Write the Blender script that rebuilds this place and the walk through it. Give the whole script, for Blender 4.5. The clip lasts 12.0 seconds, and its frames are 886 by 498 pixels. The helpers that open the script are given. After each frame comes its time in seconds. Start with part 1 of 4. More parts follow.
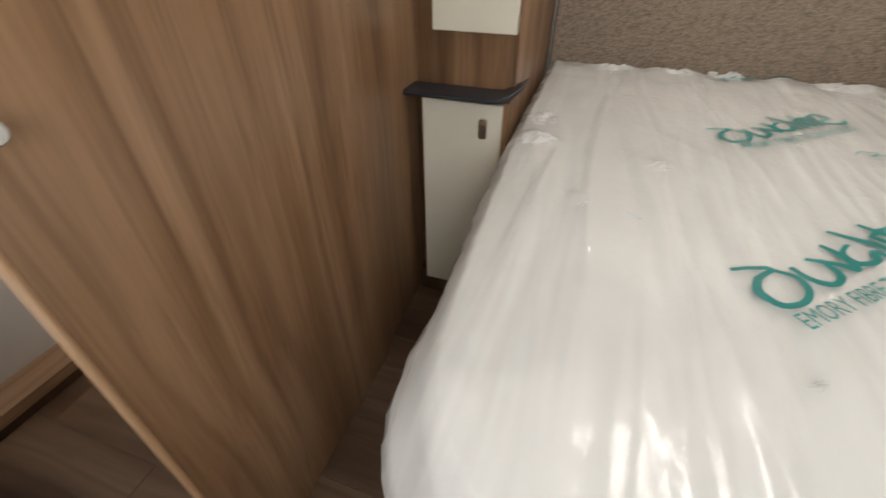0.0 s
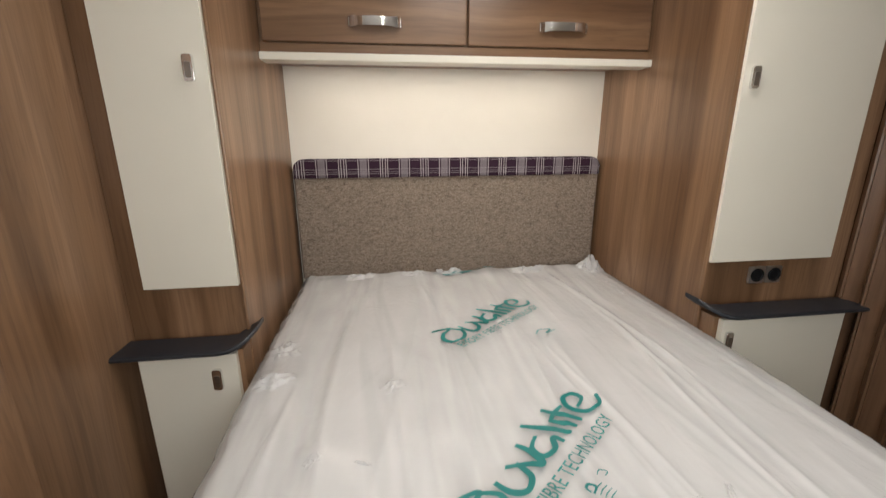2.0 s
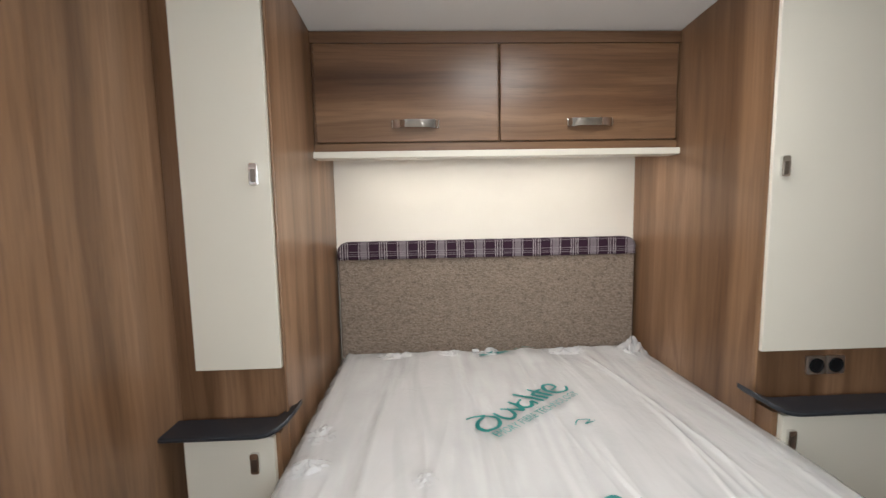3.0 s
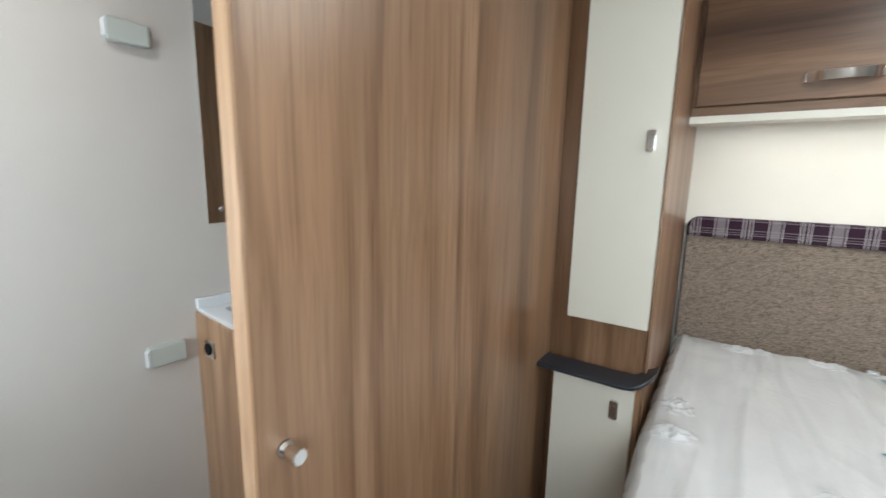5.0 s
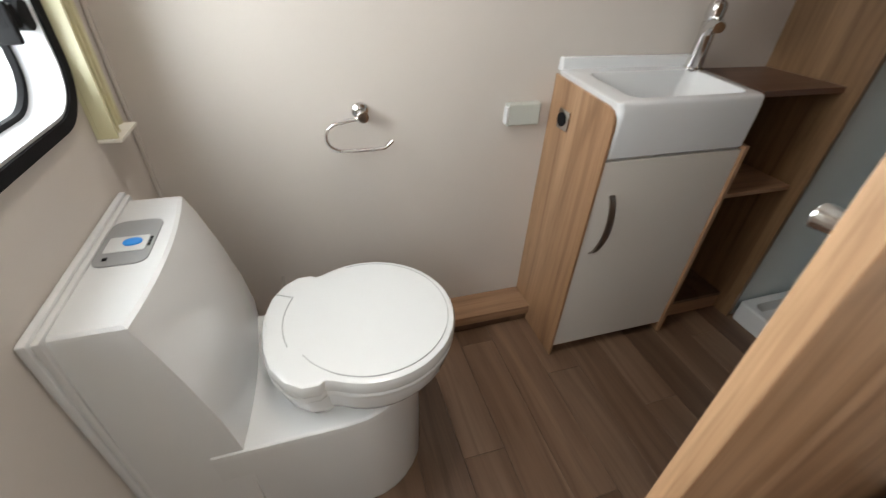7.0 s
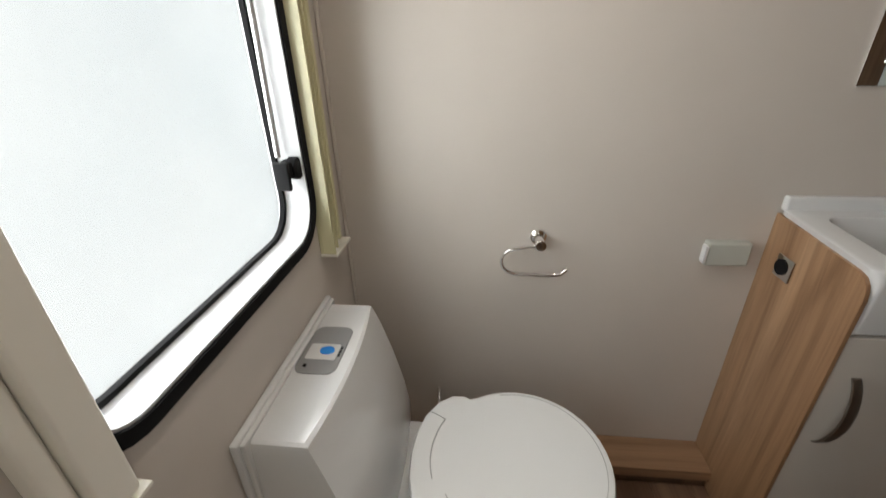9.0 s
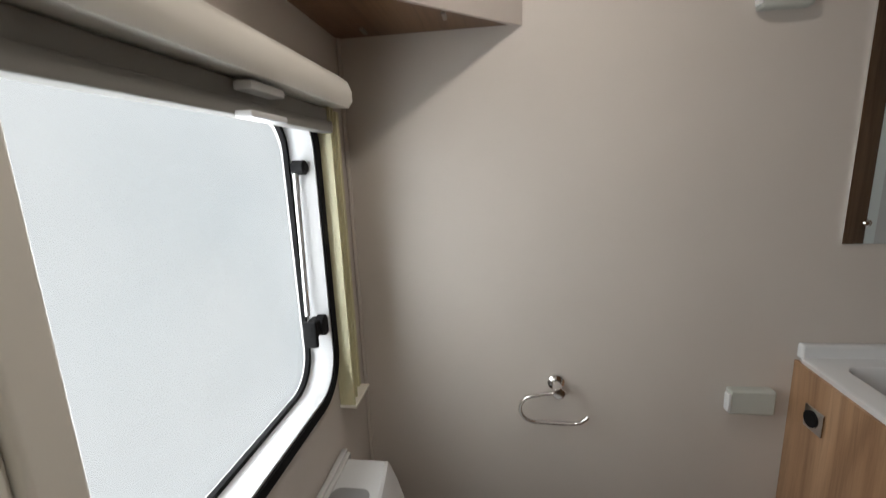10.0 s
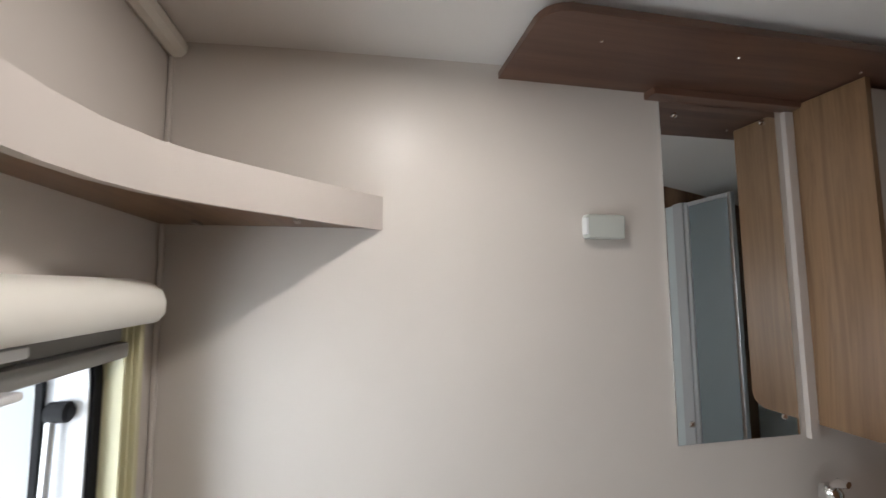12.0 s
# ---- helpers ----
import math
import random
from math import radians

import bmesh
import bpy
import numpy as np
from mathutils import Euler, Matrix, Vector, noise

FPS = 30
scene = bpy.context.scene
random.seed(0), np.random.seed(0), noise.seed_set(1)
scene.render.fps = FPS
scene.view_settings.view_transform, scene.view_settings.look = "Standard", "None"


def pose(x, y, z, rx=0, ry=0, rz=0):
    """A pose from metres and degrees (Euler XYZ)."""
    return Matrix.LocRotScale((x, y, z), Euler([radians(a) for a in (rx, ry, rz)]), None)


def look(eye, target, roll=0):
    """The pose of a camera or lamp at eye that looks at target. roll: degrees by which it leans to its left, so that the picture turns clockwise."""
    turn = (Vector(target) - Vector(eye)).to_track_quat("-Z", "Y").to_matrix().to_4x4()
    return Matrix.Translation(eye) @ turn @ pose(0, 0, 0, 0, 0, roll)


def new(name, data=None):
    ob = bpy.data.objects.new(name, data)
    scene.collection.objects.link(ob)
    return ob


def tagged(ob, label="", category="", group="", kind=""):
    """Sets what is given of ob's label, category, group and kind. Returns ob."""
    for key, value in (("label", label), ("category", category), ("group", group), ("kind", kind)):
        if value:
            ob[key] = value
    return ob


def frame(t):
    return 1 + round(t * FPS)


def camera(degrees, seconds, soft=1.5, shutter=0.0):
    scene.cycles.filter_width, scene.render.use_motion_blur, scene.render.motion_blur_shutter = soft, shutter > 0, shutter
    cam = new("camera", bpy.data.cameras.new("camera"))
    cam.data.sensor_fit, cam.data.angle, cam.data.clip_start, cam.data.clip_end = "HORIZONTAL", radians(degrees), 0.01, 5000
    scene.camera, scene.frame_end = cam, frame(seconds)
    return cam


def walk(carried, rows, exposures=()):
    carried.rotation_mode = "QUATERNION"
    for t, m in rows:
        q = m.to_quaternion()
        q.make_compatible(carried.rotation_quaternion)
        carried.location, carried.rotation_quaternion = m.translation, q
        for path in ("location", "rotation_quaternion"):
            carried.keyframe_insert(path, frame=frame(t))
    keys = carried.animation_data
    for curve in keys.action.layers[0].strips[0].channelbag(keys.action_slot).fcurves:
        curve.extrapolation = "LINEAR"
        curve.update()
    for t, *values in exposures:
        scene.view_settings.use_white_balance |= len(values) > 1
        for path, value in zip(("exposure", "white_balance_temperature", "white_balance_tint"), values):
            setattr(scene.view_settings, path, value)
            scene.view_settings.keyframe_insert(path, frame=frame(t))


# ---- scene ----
from mathutils.bvhtree import BVHTree
cam = camera(93.8, 12.0, 1.3, 0.3)
PATH = [
    (0, (0.006, 0.006, 1.081), (-0.509, 1.497, -0.148), 0.2),
    (0.5, (0.060, 0.035, 1.120), (-0.115, 1.698, 0.024), 0.1),
    (1, (0.127, 0.054, 1.152), (0.174, 1.825, 0.225), -0.3),
    (1.5, (0.158, 0.067, 1.186), (0.35, 1.92, 0.458), -0.1),
    (2, (0.18, 0.081, 1.228), (0.442, 1.992, 0.701), -0.2),
    (2.5, (0.195, 0.073, 1.266), (0.44, 2.029, 0.925), -0.6),
    (2.7, (0.2, 0.063, 1.272), (0.398, 2.035, 1.007), -0.8),
    (4.3, (0.038, -0.014, 1.309), (-0.663, 1.856, 1.195), -0.2),
    (4.5, (0.011, -0.031, 1.302), (-0.82, 1.78, 1.132), 0.2),
    (5, (-0.043, -0.079, 1.266), (-1.158, 1.547, 0.928), 1.2),
    (5.5, (-0.108, -0.124, 1.223), (-1.43, 1.267, 0.659), 2.4),
    (6, (-0.187, -0.152, 1.171), (-1.638, 0.966, 0.368), 3.2),
    (6.5, (-0.26, -0.164, 1.135), (-1.775, 0.669, 0.13), 3.3),
    (7, (-0.324, -0.148, 1.095), (-1.865, 0.37, -0.07), 2.8),
    (7.2, (-0.345, -0.148, 1.082), (-1.886, 0.267, -0.123), 2.5),
    (8.8, (-0.409, -0.173, 1.176), (-2.157, -0.314, 0.214), -0.9),
    (9, (-0.41, -0.165, 1.207), (-2.191, -0.363, 0.318), -1.5),
    (9.5, (-0.401, -0.173, 1.259), (-2.285, -0.418, 0.635), -2.0),
    (10, (-0.394, -0.173, 1.311), (-2.337, -0.431, 0.917), -2.3),
    (10.5, (-0.397, -0.186, 1.364), (-2.377, -0.385, 1.168), -2.2),
    (11, (-0.407, -0.176, 1.398), (-2.405, -0.264, 1.393), -1.9),
    (11.5, (-0.448, -0.172, 1.448), (-2.441, -0.036, 1.538), -1.2),
    (12, (-0.508, -0.161, 1.481), (-2.46, 0.238, 1.662), -0.4),
]
EXPOSURE = [(0, 0.30, 6700, 8), (1, 0.22, 6650, 8), (2, 0.34, 6550, 10), (2.7, 0.42, 6350, 10), (4.4, 0.66, 5540, 1), (5.5, 0.68, 6080, 5), (6.5, 0.72, 6500, 7), (7.2, 0.77, 6520, 8), (9.0, 0.04, 6800, 9), (10.5, -0.34, 6540, 10), (11.5, -0.05, 6460, 10), (12, 0.28, 6250, 10)]
walk(cam, [(t, look(eye, target, roll)) for t, eye, target, roll in PATH], EXPOSURE)

# ---- world and lamps ----
world = bpy.data.worlds.new("overcast_sky")
scene.world = world
world.use_nodes = True
sky = world.node_tree.nodes.new("ShaderNodeTexSky")
sky.sky_type, sky.sun_disc, sky.sun_elevation, sky.sun_rotation = "NISHITA", False, radians(40), radians(200)
sky.air_density, sky.dust_density = 1.0, 6.0
world.node_tree.links.new(sky.outputs[0], world.node_tree.nodes["Background"].inputs["Color"])
world.node_tree.nodes["Background"].inputs["Strength"].default_value = 0.12


def area_lamp(name, place, target, width, height, watts, colour):
    data = bpy.data.lights.new(name, "AREA")
    data.shape, data.size, data.size_y, data.energy, data.color = "RECTANGLE", width, height, watts, colour
    ob = new(name, data)
    ob.matrix_world = look(place, target)
    return ob


def disc_lamp(name, place, size, watts, colour):
    data = bpy.data.lights.new(name, "AREA")
    data.shape, data.size, data.energy, data.color = "DISK", size, watts, colour
    ob = new(name, data)
    ob.matrix_world = look(place, (place[0], place[1] + 0.0001, place[2] - 1))
    return ob


area_lamp("window_daylight", (-0.91, -0.66, 1.12), (-0.91, 1.0, 1.10), 0.74, 0.74, 10.4, (0.93, 0.97, 1.0))
# fill for the bedroom, shining in through an unseen, added opening
area_lamp("added_bedroom_fill", (0.34, -0.60, 1.27), (0.36, 1.0, 1.15), 0.80, 0.55, 7.0, (0.95, 0.98, 1.0))
# overhead fill that evens out the bed; its rooflight is added, never in view
area_lamp("added_rooflight_fill", (0.55, 0.85, 1.895), (0.55, 0.8501, 0.0), 0.34, 0.30, 4.2, (1.0, 0.97, 0.93))
area_lamp("locker_strip_light", (0.45, 1.605, 1.4685), (0.45, 1.6051, 0.0), 1.10, 0.020, 1.55, (1.0, 0.93, 0.84))
disc_lamp("bedroom_downlight", (0.45, 0.02, 1.962), 0.09, 2.0, (1.0, 0.95, 0.88))
disc_lamp("washroom_downlight", (-0.94, -0.06, 1.962), 0.07, 3.2, (1.0, 0.92, 0.85))

# ---- materials ----


def material(name, rough=0.5, metal=0.0, spec=0.5, coat=0.0):
    m = bpy.data.materials.new(name)
    m.use_nodes = True
    b = m.node_tree.nodes["Principled BSDF"]
    b.inputs["Roughness"].default_value = rough
    b.inputs["Metallic"].default_value = metal
    b.inputs["Specular IOR Level"].default_value = spec
    b.inputs["Coat Weight"].default_value = coat
    b.inputs["Coat Roughness"].default_value = 0.12
    return m, m.node_tree.nodes, m.node_tree.links, b


def coords(nodes, links, scale, turn=(0, 0, 0), shift=(0, 0, 0)):
    tc = nodes.new("ShaderNodeTexCoord")
    mp = nodes.new("ShaderNodeMapping")
    mp.inputs["Scale"].default_value = scale
    mp.inputs["Rotation"].default_value = turn
    mp.inputs["Location"].default_value = shift
    links.new(tc.outputs["Object"], mp.inputs["Vector"])
    return mp.outputs["Vector"]


def noise_tex(nodes, links, vec, scale, detail=4.0, rough=0.55, warp=0.0):
    n = nodes.new("ShaderNodeTexNoise")
    n.inputs["Scale"].default_value = scale
    n.inputs["Detail"].default_value = detail
    n.inputs["Roughness"].default_value = rough
    n.inputs["Distortion"].default_value = warp
    links.new(vec, n.inputs["Vector"])
    return n.outputs["Fac"]


def ramp(nodes, links, fac, stops):
    r = nodes.new("ShaderNodeValToRGB")
    while len(r.color_ramp.elements) < len(stops):
        r.color_ramp.elements.new(0.5)
    for e, (p, c) in zip(r.color_ramp.elements, stops):
        e.position, e.color = p, (*c, 1)
    links.new(fac, r.inputs["Fac"])
    return r.outputs["Color"]


def mixed(nodes, links, fac, a, b, mode="MIX"):
    m = nodes.new("ShaderNodeMix")
    m.data_type, m.blend_type = "RGBA", mode
    for sock, v in ((m.inputs[0], fac), (m.inputs[6], a), (m.inputs[7], b)):
        if isinstance(v, (int, float)):
            sock.default_value = v
        elif isinstance(v, tuple):
            sock.default_value = (*v, 1)
        else:
            links.new(v, sock)
    return m.outputs[2]


def bump(nodes, links, b, height, strength, distance=0.001):
    n = nodes.new("ShaderNodeBump")
    n.inputs["Strength"].default_value = strength
    n.inputs["Distance"].default_value = distance
    links.new(height, n.inputs["Height"])
    links.new(n.outputs["Normal"], b.inputs["Normal"])


def wavy(nodes, links, vec, amount, scale):
    """Bends the grain: shifts the coordinates by a slow noise."""
    tc = nodes.new("ShaderNodeTexCoord")
    n = nodes.new("ShaderNodeTexNoise")
    n.inputs["Scale"].default_value, n.inputs["Detail"].default_value = scale, 1.0
    links.new(tc.outputs["Object"], n.inputs["Vector"])
    add = nodes.new("ShaderNodeVectorMath")
    add.operation = "MULTIPLY_ADD"
    links.new(n.outputs["Color"], add.inputs[0])
    add.inputs[1].default_value = (amount, amount, amount)
    links.new(vec, add.inputs[2])
    return add.outputs[0]


def wood(name, dark, mid, light, along="z", rough=0.33, grain=1.0, shift=(0, 0, 0), per_piece=False):
    """Laminate with long streaks, faint arches and fine pores running along one axis."""
    m, n, l, b = material(name, rough, 0.0, 0.45)
    stretch = {"x": (0.032, 1, 1), "y": (1, 0.032, 1), "z": (1, 1, 0.032)}[along]
    fine = {"x": (0.02, 1, 1), "y": (1, 0.02, 1), "z": (1, 1, 0.02)}[along]
    v = wavy(n, l, coords(n, l, stretch, shift=shift), 0.06, 1.6)
    if per_piece:
        info = n.new("ShaderNodeObjectInfo")
        add = n.new("ShaderNodeVectorMath")
        add.operation = "MULTIPLY_ADD"
        add.inputs[1].default_value = (7, 7, 7)
        l.new(info.outputs["Random"], add.inputs[0])
        l.new(v, add.inputs[2])
        v = add.outputs[0]
    big = noise_tex(n, l, v, 6.5 * grain, 3.0, 0.5, 0.7)
    streak = noise_tex(n, l, v, 26.0 * grain, 5.0, 0.6, 0.8)
    pores = noise_tex(n, l, coords(n, l, fine, shift=shift), 260.0, 3.0, 0.6)
    c = ramp(n, l, big, [(0.26, dark), (0.50, mid), (0.72, light)])
    s = ramp(n, l, streak, [(0.30, (0.70, 0.67, 0.65)), (0.52, (1, 1, 1)), (0.75, (1.10, 1.09, 1.07))])
    c = mixed(n, l, 0.6, c, s, "MULTIPLY")
    thread = noise_tex(n, l, wavy(n, l, coords(n, l, {"x": (0.025, 1, 1), "y": (1, 0.025, 1), "z": (1, 1, 0.025)}[along], shift=shift), 0.05, 2.0), 90.0 * grain, 4.0, 0.6, 0.8)
    c = mixed(n, l, 0.6, c, ramp(n, l, thread, [(0.34, (0.76, 0.73, 0.71)), (0.5, (1, 1, 1)), (0.68, (1.10, 1.09, 1.07))]), "MULTIPLY")
    # thin dark flecks that wander along the grain, in some bands only
    fleck = noise_tex(n, l, coords(n, l, {"x": (0.03, 1, 1), "y": (1, 0.03, 1), "z": (1, 1, 0.03)}[along], shift=shift), 48.0 * grain, 3.0, 0.5, 1.6)
    lines = ramp(n, l, fleck, [(0.30, (0.70, 0.66, 0.63)), (0.44, (1, 1, 1))])
    where = ramp(n, l, noise_tex(n, l, v, 5.0 * grain, 2.0), [(0.44, (0.05, 0.05, 0.05)), (0.58, (0.85, 0.85, 0.85))])
    c = mixed(n, l, where, c, mixed(n, l, 1.0, c, lines, "MULTIPLY"))
    p = ramp(n, l, pores, [(0.36, (0.72, 0.70, 0.68)), (0.5, (1, 1, 1))])
    c = mixed(n, l, 0.35, c, p, "MULTIPLY")
    arch = n.new("ShaderNodeTexWave")
    arch.bands_direction = "DIAGONAL"
    arch.inputs["Scale"].default_value, arch.inputs["Distortion"].default_value = 3.2 * grain, 11.0
    arch.inputs["Detail"].default_value, arch.inputs["Detail Scale"].default_value = 2.0, 1.4
    l.new(v, arch.inputs["Vector"])
    c = mixed(n, l, 0.7, c, ramp(n, l, arch.outputs["Fac"], [(0.0, (0.72, 0.68, 0.65)), (0.10, (1, 1, 1)), (0.9, (1.05, 1.04, 1.03))]), "MULTIPLY")
    knot = n.new("ShaderNodeTexVoronoi")
    knot.inputs["Scale"].default_value = 2.6
    sq = {"x": (0.35, 1, 1), "y": (1, 0.35, 1), "z": (1, 1, 0.35)}[along]
    l.new(coords(n, l, sq, shift=shift), knot.inputs["Vector"])
    c = mixed(n, l, 0.8, c, ramp(n, l, knot.outputs["Distance"], [(0.012, (0.42, 0.36, 0.32)), (0.035, (1, 1, 1))]), "MULTIPLY")
    if per_piece:
        t = n.new("ShaderNodeMapRange")
        t.inputs["To Min"].default_value, t.inputs["To Max"].default_value = 0.84, 1.12
        l.new(info.outputs["Random"], t.inputs["Value"])
        c = mixed(n, l, 1.0, c, t.outputs["Result"], "MULTIPLY")
    l.new(c, b.inputs["Base Color"])
    bump(n, l, b, pores, 0.12, 0.0006)
    return m


def plain(name, colour, rough=0.5, metal=0.0, vary=0.06, grain=0.03, grain_scale=300.0, coat=0.0, spec=0.5):
    """Paint, plastic or laminate: soft blotches and a fine grain."""
    m, n, l, b = material(name, rough, metal, spec, coat)
    v = coords(n, l, (1, 1, 1))
    blot = noise_tex(n, l, v, 3.5, 3.0)
    c = ramp(n, l, blot, [(0.3, tuple(x * (1 - vary) for x in colour)), (0.7, tuple(min(1, x * (1 + vary * 0.6)) for x in colour))])
    l.new(c, b.inputs["Base Color"])
    f = noise_tex(n, l, v, grain_scale, 2.0)
    if grain:
        bump(n, l, b, f, grain, 0.0008)
    r = n.new("ShaderNodeMapRange")
    r.inputs["To Min"].default_value, r.inputs["To Max"].default_value = rough * 0.85, min(1, rough * 1.2)
    l.new(noise_tex(n, l, v, 11.0, 4.0), r.inputs["Value"])
    l.new(r.outputs["Result"], b.inputs["Roughness"])
    return m


walnut = wood("walnut_laminate", (0.104, 0.052, 0.025), (0.226, 0.127, 0.068), (0.375, 0.230, 0.138))
walnut_flat = wood("walnut_laminate_across", (0.080, 0.037, 0.018), (0.165, 0.088, 0.045), (0.275, 0.162, 0.090), "x", shift=(0.3, 0.2, 0.7))
walnut_mid = wood("russet_walnut_laminate", (0.085, 0.042, 0.022), (0.140, 0.074, 0.040), (0.200, 0.114, 0.066))
shelf_wood = wood("shelf_walnut", (0.11, 0.055, 0.026), (0.17, 0.09, 0.045), (0.23, 0.13, 0.07), "x")
walnut_dark = wood("dark_walnut_laminate", (0.075, 0.042, 0.026), (0.115, 0.066, 0.04), (0.165, 0.098, 0.06))
oak = wood("oak_laminate", (0.30, 0.172, 0.092), (0.37, 0.222, 0.126), (0.43, 0.275, 0.165), shift=(1, 2, 0))
# the oak again, its colour darkened to stand for shade on two panels
shaded_oak = wood("shaded_oak_laminate", (0.14, 0.078, 0.038), (0.205, 0.122, 0.064), (0.275, 0.172, 0.096), shift=(1, 2, 0))
oak_edge = wood("oak_edging", (0.34, 0.190, 0.098), (0.42, 0.250, 0.138), (0.49, 0.31, 0.178), rough=0.45)
oak_across = wood("oak_laminate_across", (0.26, 0.15, 0.085), (0.36, 0.22, 0.13), (0.46, 0.29, 0.18), "y")
board_wood = wood("walnut_board", (0.085, 0.042, 0.027), (0.130, 0.068, 0.046), (0.175, 0.098, 0.068), "y")
plank_wood = wood("vinyl_plank", (0.095, 0.054, 0.033), (0.155, 0.094, 0.060), (0.225, 0.146, 0.099), "x", rough=0.36, grain=0.7, per_piece=True)
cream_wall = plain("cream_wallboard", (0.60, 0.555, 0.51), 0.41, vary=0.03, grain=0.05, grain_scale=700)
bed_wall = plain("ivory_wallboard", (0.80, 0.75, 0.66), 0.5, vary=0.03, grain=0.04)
ceiling_paint = plain("ceiling_board", (0.74, 0.72, 0.69), 0.6, vary=0.02, grain=0.05, grain_scale=500)
ivory_gloss = plain("ivory_laminate", (0.75, 0.71, 0.61), 0.34, vary=0.02, grain=0.02)
grey_laminate = plain("pale_grey_laminate", (0.64, 0.605, 0.555), 0.33, vary=0.02, grain=0.02)
white_plastic = plain("white_plastic", (0.68, 0.69, 0.69), 0.22, vary=0.02, grain=0.0, coat=0.3)
ceramic = plain("white_ceramic", (0.70, 0.715, 0.725), 0.10, vary=0.015, grain=0.0, coat=0.5)
clip_plastic = plain("pale_green_plastic", (0.48, 0.50, 0.46), 0.45, vary=0.03, grain=0.03)
frame_plastic = plain("white_window_plastic", (0.55, 0.56, 0.57), 0.35, vary=0.03, grain=0.02)
rail_plastic = plain("pale_yellow_plastic", (0.62, 0.59, 0.38), 0.32, vary=0.05, grain=0.02)
pelmet_plastic = plain("cream_plastic", (0.82, 0.80, 0.73), 0.3, vary=0.03, grain=0.02)
blind_fabric = plain("grey_blind", (0.215, 0.21, 0.195), 0.6, vary=0.08, grain=0.3, grain_scale=900)
rubber = plain("black_rubber", (0.008, 0.008, 0.009), 0.7, vary=0.2, grain=0.05, spec=0.12)
charcoal = plain("charcoal_laminate", (0.022, 0.025, 0.032), 0.42, vary=0.15, grain=0.15, grain_scale=900)
chrome = plain("chrome", (0.78, 0.77, 0.76), 0.10, 1.0, vary=0.04, grain=0.0)
satin_steel = plain("satin_steel", (0.36, 0.33, 0.30), 0.32, 1.0, vary=0.06, grain=0.02)
aluminium = plain("aluminium", (0.72, 0.73, 0.74), 0.3, 1.0, vary=0.03, grain=0.02)
# near-black for plank joints; also recess shade put into colour, cabinet and bed plinth
joint_shade_black = plain("joint_and_shade_black", (0.02, 0.015, 0.012), 0.7, vary=0.2)
panel_grey = plain("grey_panel", (0.27, 0.275, 0.28), 0.4, vary=0.05, grain=0.05)
groove_grey = plain("groove_grey", (0.40, 0.41, 0.41), 0.4, vary=0.03)
blue_button = plain("blue_button", (0.02, 0.25, 0.72), 0.4, vary=0.03)
black_plastic = plain("black_plastic", (0.010, 0.010, 0.011), 0.6, vary=0.2, spec=0.12)
shower_board = plain("shower_wall", (0.78, 0.84, 0.84), 0.2, vary=0.03, grain=0.02)
fascia_board = plain("taupe_fascia", (0.58, 0.53, 0.49), 0.36, vary=0.03, grain=0.02)
teal_print = plain("teal_print", (0.004, 0.20, 0.19), 0.4, vary=0.15, grain=0.0)
steel_frame = plain("bed_frame_paint", (0.10, 0.09, 0.085), 0.5, vary=0.1)
skin_white = plain("exterior_white", (0.7, 0.7, 0.7), 0.4)

# mirror
mirror_glass, _n, _l, _b = material("mirror_glass", 0.015, 1.0)
_b.inputs["Base Color"].default_value = (0.86, 0.88, 0.88, 1)

# window pane: pale obscured acrylic
pane_mat, n_, l_, b_ = material("obscured_acrylic", 0.25)
b_.inputs["Base Color"].default_value = (0.85, 0.9, 0.93, 1)
clear = n_.new("ShaderNodeBsdfTransparent")
mix_ = n_.new("ShaderNodeMixShader")
l_.new(ramp(n_, l_, noise_tex(n_, l_, coords(n_, l_, (1, 1, 1)), 2.0, 2.0), [(0.3, (0.86, 0.86, 0.86)), (0.7, (0.96, 0.96, 0.96))]), mix_.inputs[0])
l_.new(b_.outputs[0], mix_.inputs[1])
l_.new(clear.outputs[0], mix_.inputs[2])
l_.new(mix_.outputs[0], n_["Material Output"].inputs["Surface"])

# shower screen: smoky acrylic
screen_mat, n_, l_, b_ = material("smoky_acrylic", 0.12)
b_.inputs["Base Color"].default_value = (0.33, 0.385, 0.405, 1)
clear = n_.new("ShaderNodeBsdfTransparent")
mix_ = n_.new("ShaderNodeMixShader")
mix_.inputs[0].default_value = 0.35
l_.new(b_.outputs[0], mix_.inputs[1])
l_.new(clear.outputs[0], mix_.inputs[2])
l_.new(mix_.outputs[0], n_["Material Output"].inputs["Surface"])

# woven headboard cloth
tweed, n_, l_, b_ = material("taupe_tweed", 0.9, spec=0.2)
v_ = coords(n_, l_, (1, 1, 1))
weave = noise_tex(n_, l_, coords(n_, l_, (0.45, 1, 1.3)), 420.0, 3.0, 0.7)
slub = noise_tex(n_, l_, coords(n_, l_, (0.5, 1, 1.1)), 150.0, 4.0, 0.7)
c_ = ramp(n_, l_, weave, [(0.34, (0.13, 0.10, 0.077)), (0.5, (0.25, 0.20, 0.158)), (0.68, (0.36, 0.30, 0.245))])
c_ = mixed(n_, l_, 0.8, c_, ramp(n_, l_, slub, [(0.36, (0.5, 0.46, 0.42)), (0.5, (1, 1, 1)), (0.7, (1.15, 1.1, 1.05))]), "MULTIPLY")
l_.new(c_, b_.inputs["Base Color"])
bump(n_, l_, b_, weave, 0.35, 0.0012)

